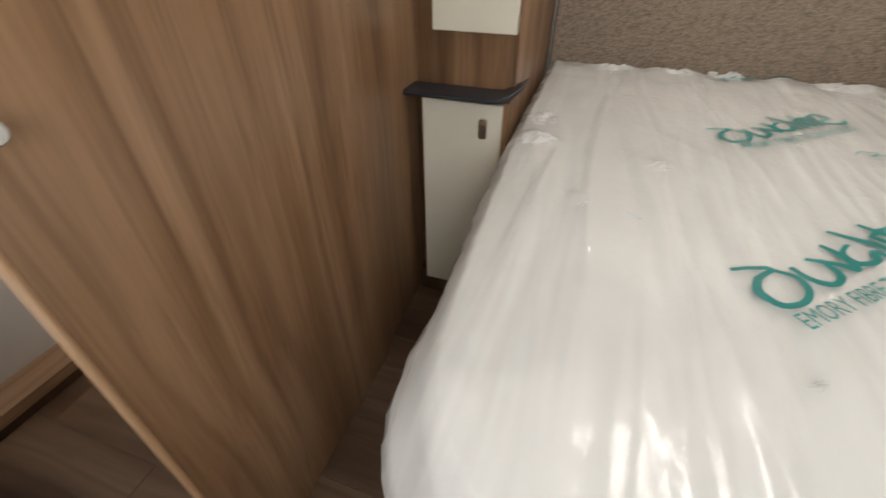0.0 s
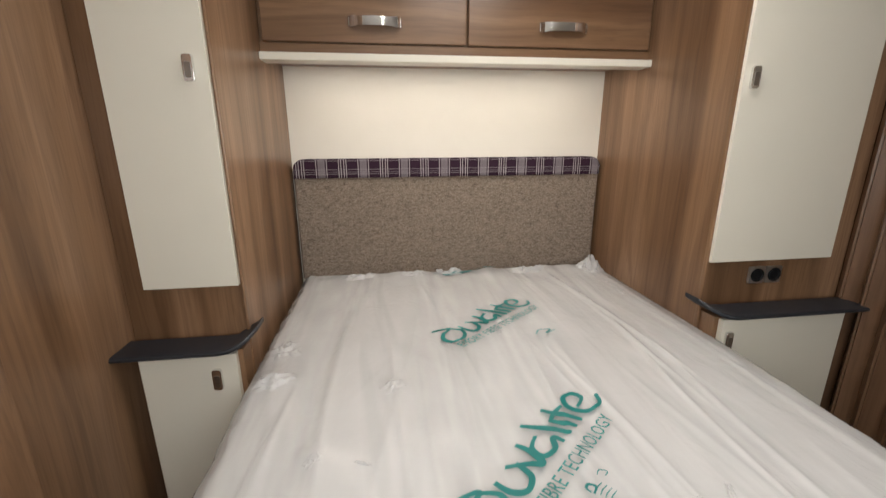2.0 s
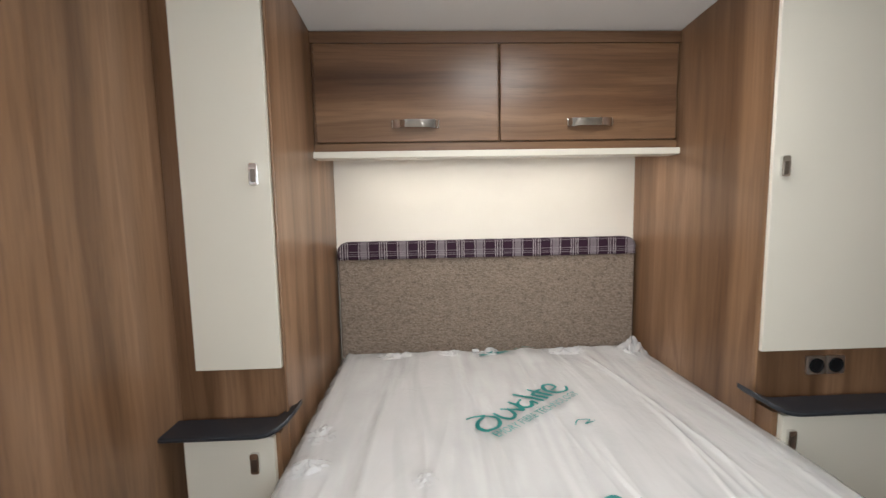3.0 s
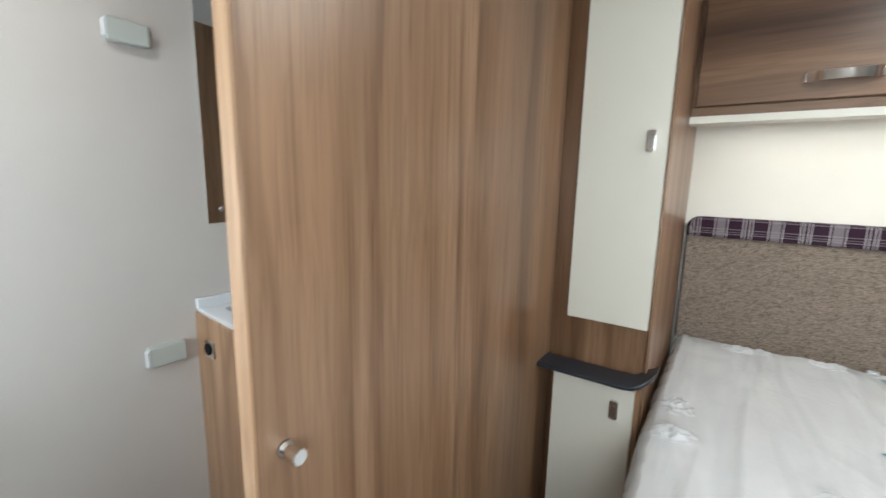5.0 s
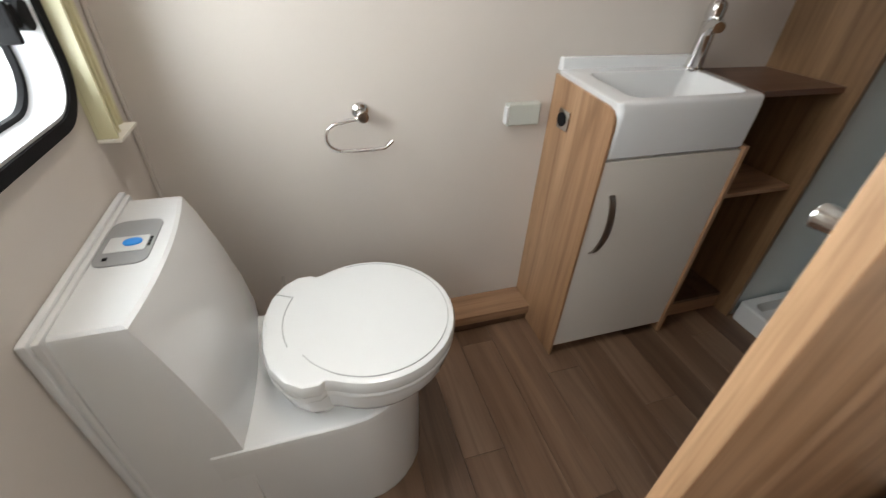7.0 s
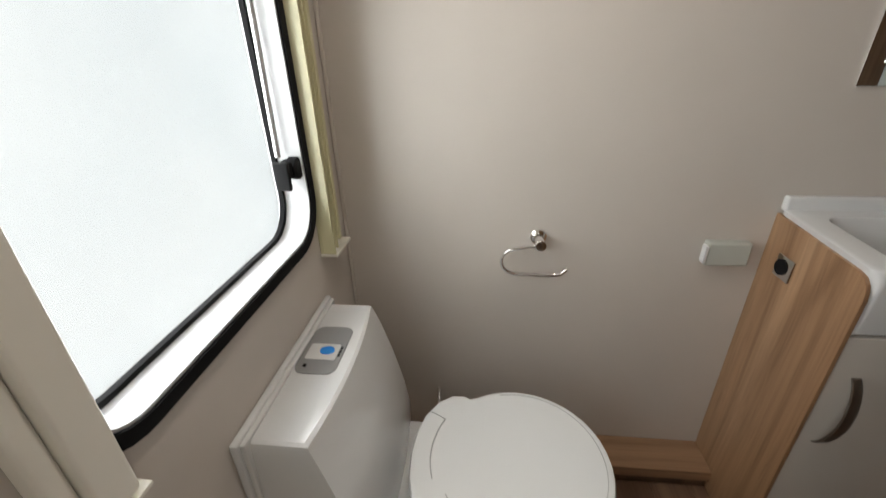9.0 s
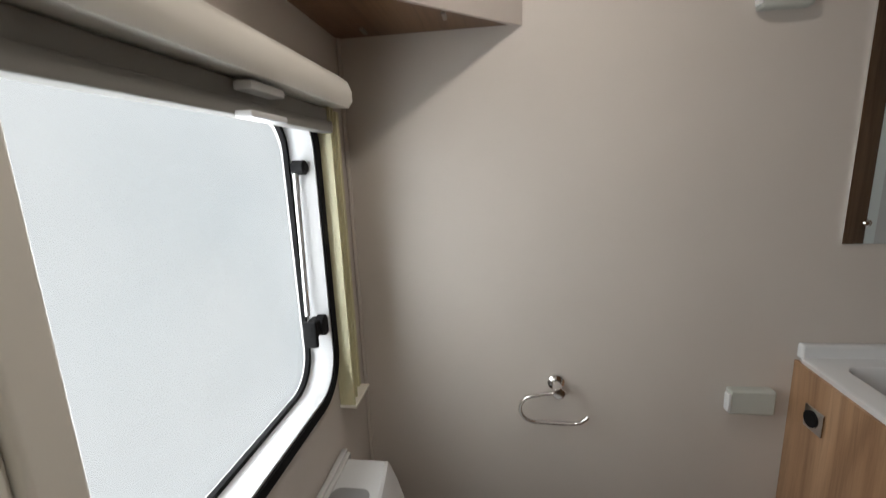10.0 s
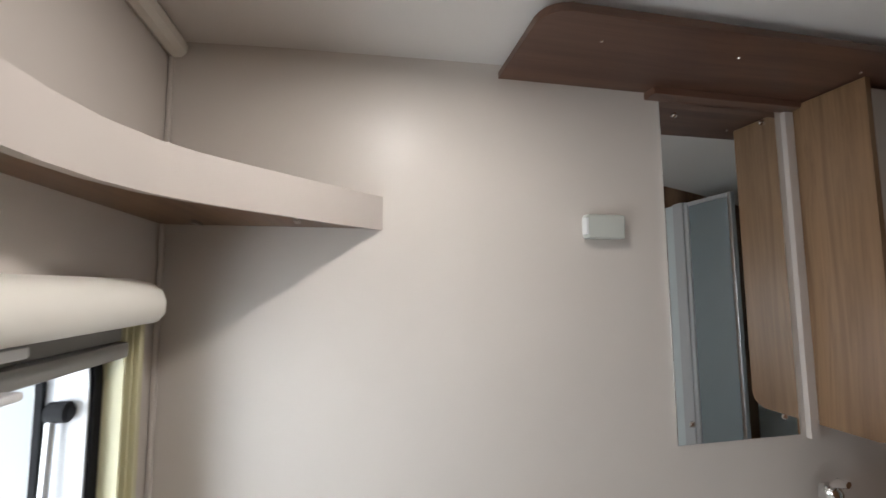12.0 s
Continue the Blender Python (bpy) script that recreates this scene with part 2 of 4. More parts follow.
# plaid cloth of the headboard's top roll
plaid, n_, l_, b_ = material("purple_plaid", 0.85, spec=0.2)
sep = n_.new("ShaderNodeSeparateXYZ")
tc_ = n_.new("ShaderNodeTexCoord")
l_.new(tc_.outputs["Object"], sep.inputs[0])


def bands(nodes, links, value, period, lines):
    """1 within each of the lines (start, end as shares of the period), else 0."""
    mod = nodes.new("ShaderNodeMath")
    mod.operation = "FLOORED_MODULO"
    links.new(value, mod.inputs[0])
    mod.inputs[1].default_value = period
    total = None
    for a, c in lines:
        lo, hi = nodes.new("ShaderNodeMath"), nodes.new("ShaderNodeMath")
        lo.operation, hi.operation = "GREATER_THAN", "LESS_THAN"
        links.new(mod.outputs[0], lo.inputs[0]), links.new(mod.outputs[0], hi.inputs[0])
        lo.inputs[1].default_value, hi.inputs[1].default_value = a * period, c * period
        both = nodes.new("ShaderNodeMath")
        both.operation = "MULTIPLY"
        links.new(lo.outputs[0], both.inputs[0]), links.new(hi.outputs[0], both.inputs[1])
        if total is None:
            total = both.outputs[0]
        else:
            s = nodes.new("ShaderNodeMath")
            s.operation = "MAXIMUM"
            links.new(total, s.inputs[0]), links.new(both.outputs[0], s.inputs[1])
            total = s.outputs[0]
    return total


along_ = n_.new("ShaderNodeMath")
along_.operation = "ADD"
l_.new(sep.outputs["X"], along_.inputs[0])
along_.inputs[1].default_value = 0.036
wide = bands(n_, l_, along_.outputs[0], 0.1583, [(0.0, 0.085), (0.915, 1.0)])
halo = bands(n_, l_, along_.outputs[0], 0.1583, [(0.115, 0.135), (0.865, 0.885), (0.40, 0.42), (0.455, 0.475), (0.525, 0.545), (0.58, 0.60)])
thin = bands(n_, l_, sep.outputs["Z"], 0.05, [(0.50, 0.56), (0.66, 0.70), (0.84, 0.90)])
c_ = mixed(n_, l_, wide, (0.034, 0.014, 0.028), (0.20, 0.17, 0.185))
c_ = mixed(n_, l_, halo, c_, (0.38, 0.345, 0.35))
c_ = mixed(n_, l_, thin, c_, mixed(n_, l_, 0.30, c_, (0.50, 0.46, 0.47)))
fib = noise_tex(n_, l_, coords(n_, l_, (1, 1, 1)), 900.0, 2.0)
c_ = mixed(n_, l_, 0.7, c_, ramp(n_, l_, fib, [(0.3, (0.6, 0.6, 0.6)), (0.65, (1.1, 1.1, 1.1))]), "MULTIPLY")
l_.new(c_, b_.inputs["Base Color"])
bump(n_, l_, b_, fib, 0.4, 0.001)

# knitted white ticking
ticking, n_, l_, b_ = material("white_ticking", 0.85, spec=0.2)
knit = noise_tex(n_, l_, coords(n_, l_, (1, 0.5, 1)), 240.0, 2.0)
dimple = noise_tex(n_, l_, coords(n_, l_, (1, 1, 1)), 26.0, 2.0)
c_ = ramp(n_, l_, dimple, [(0.3, (0.74, 0.735, 0.72)), (0.7, (0.84, 0.835, 0.825))])
l_.new(mixed(n_, l_, 0.3, c_, ramp(n_, l_, knit, [(0.35, (0.75, 0.75, 0.75)), (0.6, (1, 1, 1))]), "MULTIPLY"), b_.inputs["Base Color"])
bump(n_, l_, b_, dimple, 0.35, 0.006)

# plastic wrap: hazy clear film with glossy creases
film, n_, l_, b_ = material("wrapped_mattress", 0.42, coat=1.0)
b_.inputs["Coat Roughness"].default_value = 0.11
v_ = coords(n_, l_, (1, 1, 1))
crease = noise_tex(n_, l_, coords(n_, l_, (7, 0.9, 3)), 1.0, 3.0, 0.5, 0.5)
small = noise_tex(n_, l_, coords(n_, l_, (26, 11, 16)), 1.0, 3.0, 0.5, 2.5)
quilt = noise_tex(n_, l_, v_, 5.0, 4.0)
c_ = ramp(n_, l_, quilt, [(0.3, (0.74, 0.735, 0.73)), (0.7, (0.82, 0.818, 0.815))])
c_ = mixed(n_, l_, 0.25, c_, ramp(n_, l_, crease, [(0.35, (0.78, 0.77, 0.75)), (0.5, (1, 1, 1)), (0.62, (1.04, 1.04, 1.04))]), "MULTIPLY")
l_.new(c_, b_.inputs["Base Color"])
h_ = n_.new("ShaderNodeMath")
h_.operation = "MULTIPLY_ADD"
l_.new(small, h_.inputs[0])
h_.inputs[1].default_value = 0.07
l_.new(crease, h_.inputs[2])
bump(n_, l_, b_, h_.outputs[0], 0.16, 0.010)
cn = n_.new("ShaderNodeBump")
haze_ = n_.new("ShaderNodeBsdfTransparent")
haze_.inputs["Color"].default_value = (0.97, 0.97, 0.97, 1)
veil = n_.new("ShaderNodeMixShader")
l_.new(ramp(n_, l_, crease, [(0.38, (0.42, 0.42, 0.42)), (0.5, (0.52, 0.52, 0.52)), (0.62, (0.66, 0.66, 0.66))]), veil.inputs[0])
l_.new(haze_.outputs[0], veil.inputs[1])
l_.new(b_.outputs[0], veil.inputs[2])
l_.new(veil.outputs[0], n_["Material Output"].inputs["Surface"])
cn.inputs["Strength"].default_value, cn.inputs["Distance"].default_value = 1.0, 0.024
l_.new(h_.outputs[0], cn.inputs["Height"])
l_.new(cn.outputs["Normal"], b_.inputs["Coat Normal"])

glow, n_, l_, b_ = material("lamp_diffuser", 0.4)
b_.inputs["Emission Color"].default_value = (1, 0.9, 0.78, 1)
b_.inputs["Emission Strength"].default_value = 4.0

overcast, n_, l_, b_ = material("overcast_glow", 1.0)
b_.inputs["Base Color"].default_value = (0, 0, 0, 1)
haze = ramp(n_, l_, noise_tex(n_, l_, coords(n_, l_, (0.3, 0.3, 0.3)), 1.0, 2.0), [(0.3, (0.80, 0.88, 0.93)), (0.7, (0.92, 0.97, 1.0))])
l_.new(haze, b_.inputs["Emission Color"])
b_.inputs["Emission Strength"].default_value = 1.06

# ---- mesh helpers ----
BASE = {}


def thing(name, at, label="", category="", group="", kind=""):
    ob = new(name)
    ob.location = at
    ob.empty_display_size = 0.05
    BASE[ob.name] = Vector(at)
    return tagged(ob, label, category, group, kind)


def origin_of(ob):
    while ob.parent:
        ob = ob.parent
    return BASE.get(ob.name, Vector((0, 0, 0)))


def part(name, bm, mat, parent=None, label="", smooth=35):
    """Links a bmesh, whose vertices are in the room's metres, as one mesh object."""
    if parent is not None:
        bmesh.ops.translate(bm, verts=bm.verts, vec=-origin_of(parent))
    bmesh.ops.recalc_face_normals(bm, faces=bm.faces)
    me = bpy.data.meshes.new(name)
    bm.to_mesh(me)
    bm.free()
    if smooth:
        me.shade_smooth()
        me.set_sharp_from_angle(angle=radians(smooth))
    for m in (mat if isinstance(mat, (list, tuple)) else [mat]):
        me.materials.append(m)
    ob = new(name, me)
    if smooth:
        even = ob.modifiers.new("even_normals", "WEIGHTED_NORMAL")
        even.keep_sharp = True
    ob.parent = parent
    if label:
        ob["label"] = label
    return ob


def structure(name, bm, mat, label, category, smooth=35):
    return tagged(part(name, bm, mat, None, "", smooth), label, category, "", "structure")


def box(x0, x1, y0, y1, z0, z1, r=0.0, seg=2, bm=None):
    bm = bm or bmesh.new()
    made = bmesh.ops.create_cube(bm, size=1)
    vs = made["verts"]
    for v in vs:
        v.co = Vector((x0 + (v.co.x + 0.5) * (x1 - x0), y0 + (v.co.y + 0.5) * (y1 - y0), z0 + (v.co.z + 0.5) * (z1 - z0)))
    if r:
        es = list({e for v in vs for e in v.link_edges})
        bmesh.ops.bevel(bm, geom=es, offset=r, segments=seg, affect="EDGES", profile=0.5)
    return bm


def rounded(u0, u1, v0, v1, r, seg=6, corners=(1, 1, 1, 1)):
    """Outline of a rectangle with rounded corners, from the lower left, counter-clockwise."""
    pts = []
    for k, (cu, cv, a) in enumerate(((u0 + r, v0 + r, 180), (u1 - r, v0 + r, 270), (u1 - r, v1 - r, 0), (u0 + r, v1 - r, 90))):
        if not corners[k]:
            pts.append(((u0, v0), (u1, v0), (u1, v1), (u0, v1))[k])
            continue
        for i in range(seg + 1):
            t = radians(a + 90 * i / seg)
            pts.append((cu + r * math.cos(t), cv + r * math.sin(t)))
    return pts


def place2(axis, w):
    """Maps a flat point (u, v) to the room, on the plane across that axis."""
    return {"x": lambda u, v, d: Vector((d, u, v)), "y": lambda u, v, d: Vector((u, d, v)), "z": lambda u, v, d: Vector((u, v, d))}[axis]


def slab(outline, axis, d0, d1, r=0.0, hole=None, seg=2, bm=None):
    """A plate with a flat outline, across one axis from d0 to d1, with an optional hole."""
    bm = bm or bmesh.new()
    put = place2(axis, 0)
    if hole is None:
        lo = [bm.verts.new(put(u, v, d0)) for u, v in outline]
        hi = [bm.verts.new(put(u, v, d1)) for u, v in outline]
        f0, f1 = bm.faces.new(lo), bm.faces.new(hi)
        k = len(lo)
        for i in range(k):
            bm.faces.new((lo[i], lo[(i + 1) % k], hi[(i + 1) % k], hi[i]))
        if r:
            bmesh.ops.bevel(bm, geom=list(f0.edges) + list(f1.edges), offset=r, segments=seg, affect="EDGES", profile=0.5)
        return bm
    rings = {}
    for key, pts in (("o", outline), ("h", hole)):
        for d in (d0, d1):
            vs = [bm.verts.new(put(u, v, d)) for u, v in pts]
            rings[key, d] = vs
            for i in range(len(vs)):
                bm.edges.new((vs[i], vs[(i + 1) % len(vs)]))
    for d in (d0, d1):
        es = []
        for key in "oh":
            vs = rings[key, d]
            es += [bm.edges.get((vs[i], vs[(i + 1) % len(vs)])) for i in range(len(vs))]
        bmesh.ops.triangle_fill(bm, use_beauty=True, edges=es)
    for key in "oh":
        a, b = rings[key, d0], rings[key, d1]
        for i in range(len(a)):
            j = (i + 1) % len(a)
            bm.faces.new((a[i], a[j], b[j], b[i]))
    return bm


def loft(rings, cap=True, bm=None):
    """Skins closed rings of equal length."""
    bm = bm or bmesh.new()
    made = [[bm.verts.new(p) for p in ring] for ring in rings]
    k = len(made[0])
    for a, b in zip(made, made[1:]):
        for i in range(k):
            bm.faces.new((a[i], a[(i + 1) % k], b[(i + 1) % k], b[i]))
    if cap:
        bm.faces.new(made[0]), bm.faces.new(made[-1])
    return bm


def tube(path, radius, seg=10, bm=None, flat=1.0):
    """A round bar along a path of points; radius may be a list."""
    pts = [Vector(p) for p in path]
    rings, side = [], None
    for i, p in enumerate(pts):
        d = (pts[min(i + 1, len(pts) - 1)] - pts[max(i - 1, 0)]).normalized()
        if side is None:
            side = d.orthogonal().normalized()
        side = (side - d * side.dot(d)).normalized()
        up = d.cross(side)
        r = radius[i] if isinstance(radius, (list, tuple)) else radius
        rings.append([p + (side * math.cos(2 * math.pi * k / seg) + up * math.sin(2 * math.pi * k / seg) * flat) * r for k in range(seg)])
    return loft(rings, True, bm)


def lathe(centre, axis, profile, seg=24, bm=None):
    """Turns a profile of (along, radius) round an axis through centre."""
    a = Vector(axis).normalized()
    u = a.orthogonal().normalized()
    w = a.cross(u)
    c = Vector(centre)
    return loft([[c + a * s + (u * math.cos(2 * math.pi * k / seg) + w * math.sin(2 * math.pi * k / seg)) * max(r, 0.0004) for k in range(seg)] for s, r in profile], True, bm)


# ---- large structure ----
END, SIDE, HEAD, EAST = -1.38, -0.53, 1.80, 2.30

floor = structure("floor", box(END - 0.04, EAST + 0.04, SIDE - 0.04, HEAD + 0.04, -0.05, -0.003), joint_shade_black, "brown wood-look vinyl plank floor", "floor", 0)

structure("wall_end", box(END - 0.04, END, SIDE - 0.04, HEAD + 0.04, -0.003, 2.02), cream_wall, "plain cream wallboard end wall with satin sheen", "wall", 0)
structure("wall_head", box(END, EAST + 0.04, HEAD, HEAD + 0.04, -0.003, 2.02), bed_wall, "ivory wallboard behind the bed head", "wall", 0)
structure("wall_east", box(EAST, EAST + 0.04, SIDE - 0.04, HEAD, -0.003, 2.02), bed_wall, "plain ivory wallboard wall closing the bedroom", "wall", 0)
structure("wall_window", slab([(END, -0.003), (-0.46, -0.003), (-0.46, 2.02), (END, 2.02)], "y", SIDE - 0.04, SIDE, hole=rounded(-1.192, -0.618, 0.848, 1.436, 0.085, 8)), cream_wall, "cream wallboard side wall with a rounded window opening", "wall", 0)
# this opening is never in view; added to let the bedroom fill in
structure("wall_bedroom_side", slab([(-0.46, -0.003), (EAST, -0.003), (EAST, 2.02), (-0.46, 2.02)], "y", SIDE - 0.04, SIDE, hole=rounded(-0.12, 0.82, 0.96, 1.54, 0.07, 6)), bed_wall, "ivory wallboard side wall with an unseen opening added for fill light", "wall", 0)

# gently cambered roof lining, flatter over the washroom


def roof_lining(name, x0, x1, camber, label):
    rings = []
    for x in (x0, x1):
        rings.append([Vector((x, y, z)) for y, z in camber] + [Vector((x, y, z + 0.05)) for y, z in reversed(camber)])
    structure(name, loft(rings), ceiling_paint, label, "ceiling", 60)


roof_lining("ceiling_1", -0.465, EAST + 0.04, [(-0.57, 1.968), (-0.35, 1.978), (0.0, 1.988), (0.3, 1.990), (0.6, 1.972), (0.9, 1.932), (1.11, 1.904), (1.3, 1.886), (1.5, 1.870), (1.84, 1.85)], "off-white cambered ceiling lining over the bed")
roof_lining("ceiling_2", END - 0.04, -0.465, [(-0.57, 1.968), (-0.35, 1.978), (0.0, 1.988), (0.3, 1.994), (0.6, 1.996), (0.95, 1.992), (1.27, 1.98), (1.5, 1.94), (1.84, 1.87)], "off-white ceiling lining over the washroom")
structure("trim_header", box(-0.4515, -0.428, 0.16, 0.752, 1.936, 2.02), walnut, "walnut header strip over the washroom door", "trim", 0)
structure("partition", box(-0.478, -0.452, 0.742, HEAD, 0.0, 2.02), walnut, "walnut laminate partition beside the bedside cabinet", "wall", 0)
structure("trim_cove", tube([(END + 0.005, SIDE + 0.012, 1.955), (-0.46, SIDE + 0.012, 1.955)], 0.022, 10), pelmet_plastic, "cream plastic cove strip along the ceiling edge", "trim")
structure("trim_corner", box(END + 0.001, END + 0.010, SIDE + 0.001, SIDE + 0.010, 0.05, 1.95, 0.003), cream_wall, "cream corner bead between two walls", "trim")
skirt = thing("baseboard", (END, 0.0, 0.0), "oak boxed skirting with a dark plinth below", "skirting", "", "structure")
part("box", box(END + 0.001, -1.268, SIDE + 0.001, 0.508, 0.035, 0.072, 0.003), oak_across, skirt)
part("plinth", box(END + 0.002, -1.280, SIDE + 0.002, 0.507, -0.002, 0.034), walnut_dark, skirt, "dark brown plinth")

# ---- washroom door ----
door = thing("door_1", (-0.440, 0.75, 0.014), "open walnut laminate washroom door with oak edge", "door", "", "structure")
part("leaf", box(-0.4515, -0.428, 0.1405, 0.752, 0.014, 1.93, 0.0008, 1), walnut, door)
part("edging", box(-0.4520, -0.4275, 0.136, 0.1402, 0.014, 1.93, 0.001, 2), oak_edge, door, "pale oak edge strip")
for s, name in ((1, "door_knob"), (-1, "door_knob")):
    x = -0.428 if s > 0 else -0.4515
    k = part(name, lathe((x, 0.173, 0.960), (s, 0, 0), [(0, 0.0065), (0.006, 0.0065), (0.009, 0.0075), (0.026, 0.0098), (0.028, 0.0098), (0.029, 0.0085)], 20), chrome, door, "chrome knob")
    part("rose", lathe((x, 0.173, 0.960), (s, 0, 0), [(0, 0.010), (0.002, 0.010), (0.003, 0.008)], 20), satin_steel, k)

# ---- window over the toilet ----
win = thing("window_1", (-0.91, -0.55, 0.83), "obscured acrylic caravan window in white frame with black rubber seal", "window", "", "structure")
part("seal", slab(rounded(-1.203, -0.607, 0.838, 1.446, 0.096, 8), "y", SIDE, SIDE + 0.012, hole=rounded(-1.184, -0.626, 0.857, 1.427, 0.080, 8)), rubber, win, "black rubber seal")
part("window_frame", loft([[Vector((x, y, z)) for x, z in rounded(-1.191 + a, -0.619 - a, 0.849 + a, 1.435 - a, 0.084 - a, 8)] for y, a in ((SIDE + 0.006, 0.001), (SIDE + 0.008, 0.013), (-0.545, 0.015), (-0.566, 0.010), (-0.572, 0.012), (-0.572, 0.0005), (SIDE + 0.006, 0.001))], False), frame_plastic, win, "white plastic inner frame")
part("inner_seal", slab(rounded(-1.198, -0.612, 0.842, 1.442, 0.088, 8), "y", -0.581, -0.572, hole=rounded(-1.171, -0.639, 0.869, 1.415, 0.070, 8)), rubber, win, "thin black seal")
pane = part("pane", slab(rounded(-1.235, -0.59, 0.82, 1.44, 0.09, 8), "y", -0.588, -0.580, 0.002), pane_mat, win, "milky acrylic pane")
pane.visible_shadow = False
stay = part("stay", tube([(-1.165, -0.556, 1.318), (-1.160, -0.560, 1.02)], 0.0055, 10), aluminium, win, "aluminium telescopic stay")
part("stay_pivot", lathe((-1.168, -0.560, 1.318), (0, 1, 0), [(0, 0.014), (0.022, 0.014), (0.026, 0.009)], 16), black_plastic, stay)
catch = part("catch", box(-1.186, -1.130, -0.562, -0.534, 0.978, 1.012, 0.007), black_plastic, win, "black plastic window catch")
part("catch_lever", box(-1.144, -1.131, -0.562, -0.532, 0.960, 1.016, 0.005), black_plastic, catch)
part("catch_knob", lathe((-1.176, -0.546, 0.995), (0, 1, 0), [(0, 0.022), (0.016, 0.022), (0.020, 0.016)], 16), black_plastic, catch)
tagged(part("trim_outside", slab(rounded(-1.245, -0.58, 0.81, 1.45, 0.09, 6), "y", -0.600, -0.589, hole=rounded(-1.20, -0.62, 0.85, 1.41, 0.07, 6)), skin_white), "white outer window surround", "trim", "", "structure")

sky_card = structure("backdrop", box(-6.0, 4.0, -3.02, -3.0, -2.0, 5.0), overcast, "plain bright overcast sky outside the window", "sky", 0)

blind = thing("roller_blind", (-0.93, SIDE, 1.40), "cream cassette roller blind raised above the window", "blind")
prof = [(-0.529, 1.434), (-0.462, 1.430), (-0.452, 1.442), (-0.452, 1.462), (-0.458, 1.478), (-0.474, 1.490), (-0.503, 1.497), (-0.529, 1.498)]
rings = []
for x, k in ((-1.252, 0.55), (-1.248, 0.80), (-1.237, 0.95), (-1.222, 1.0), (-0.56, 1.0), (-0.54, 0.96), (-0.53, 0.7)):
    rings.append([Vector((x, -0.529 + (y + 0.529) * k, 1.47 + (z - 1.47) * (0.55 + 0.45 * k))) for y, z in prof])
part("cassette", loft(rings), pelmet_plastic, blind, "rounded cream plastic cassette", 50)
part("screen_bar", box(-1.205, -0.62, -0.520, -0.498, 1.405, 1.430, 0.003), blind_fabric, blind, "grey pull bar")
part("screen_bar", box(-1.205, -0.62, -0.514, -0.488, 1.382, 1.404, 0.003), blind_fabric, blind, "grey pull bar")
part("pull_tab", box(-0.99, -0.905, -0.498, -0.472, 1.414, 1.426, 0.003), white_plastic, blind, "white pull tab")
part("pull_tab", box(-0.975, -0.885, -0.488, -0.464, 1.378, 1.387, 0.003), white_plastic, blind, "white pull tab")
for x0, x1, lip in ((-1.300, -1.206, 1),):
    rail = part("guide_rail", box(x0, x1, SIDE + 0.001, SIDE + 0.008, 0.79, 1.434, 0.001), rail_plastic, blind, "pale yellow plastic guide rail")
    inner, outer = (x1, x0) if lip > 0 else (x0, x1)
    s = 1 if inner > outer else -1
    part("lip", box(min(inner, inner - s * 0.005), max(inner, inner - s * 0.005), SIDE + 0.008, SIDE + 0.036, 0.79, 1.434, 0.001), rail_plastic, rail)
    m = inner - s * 0.035
    part("rib", box(m - 0.002, m + 0.002, SIDE + 0.008, SIDE + 0.030, 0.79, 1.434, 0.001), rail_plastic, rail)
    e = outer + s * 0.016
    part("flange", box(min(e, outer), max(e, outer), SIDE + 0.008, SIDE + 0.020, 0.79, 1.434, 0.003), rail_plastic, rail)
    part("end_cap", box(x0 - 0.002, x1 + 0.002, SIDE + 0.001, SIDE + 0.040, 0.783, 0.7895, 0.001), pelmet_plastic, rail)
    for z in (0.86, 1.05, 1.24, 1.39):
        part("screw", lathe(((inner - s * 0.05), SIDE + 0.008, z), (0, 1, 0), [(0, 0.004), (0.002, 0.003)], 8), chrome, rail)
bm = box(-0.643, -0.604, SIDE + 0.001, SIDE + 0.034, 0.822, 1.434, 0.005, 3)
rail = part("guide_rail", bm, pelmet_plastic, blind, "flat cream plastic guide rail")
part("flange", box(-0.6035, -0.582, SIDE + 0.001, SIDE + 0.024, 0.822, 1.434, 0.006, 3), pelmet_plastic, rail)
part("end_cap", box(-0.649, -0.580, SIDE + 0.001, SIDE + 0.039, 0.816, 0.8215, 0.001), pelmet_plastic, rail)

# ---- corner shelf above the window ----
shelf = thing("corner_shelf", (-1.0, SIDE, 1.60), "curved walnut corner shelf with taupe fascia under the ceiling", "shelf")
edge = [(-0.47, -0.452), (-0.70, -0.452), (-0.85, -0.452), (-0.95, -0.450), (-1.02, -0.440), (-1.08, -0.416), (-1.13, -0.382), (-1.18, -0.333), (-1.24, -0.268), (-1.30, -0.203), (-1.345, -0.153), (END + 0.001, -0.112)]
inner = [(x + 0.004, y - 0.016) for x, y in edge[:-1]] + [(END + 0.001, -0.134)]
bm = loft([[Vector((*o, 1.600)), Vector((*o, 1.671)), Vector((*i, 1.671)), Vector((*i, 1.600))] for o, i in zip(edge, inner)])
part("fascia", bm, fascia_board, shelf, "taupe curved fascia", 50)
part("shelf_board", slab(inner + [(END + 0.001, SIDE + 0.001), (-0.47, SIDE + 0.001)], "z", 1.603, 1.620), shelf_wood, shelf, "walnut underside")
for x, y in ((-1.28, -0.27), (-1.33, -0.45)):
    part("bracket", box(x - 0.018, x + 0.018, y - 0.004, y + 0.004, 1.597, 1.603, 0.001), satin_steel, shelf)

# ---- toilet ----
wc = thing("cassette_toilet", (-0.965, -0.30, 0.0), "white plastic cassette toilet with closed lid under the window", "toilet")
CX = -0.965


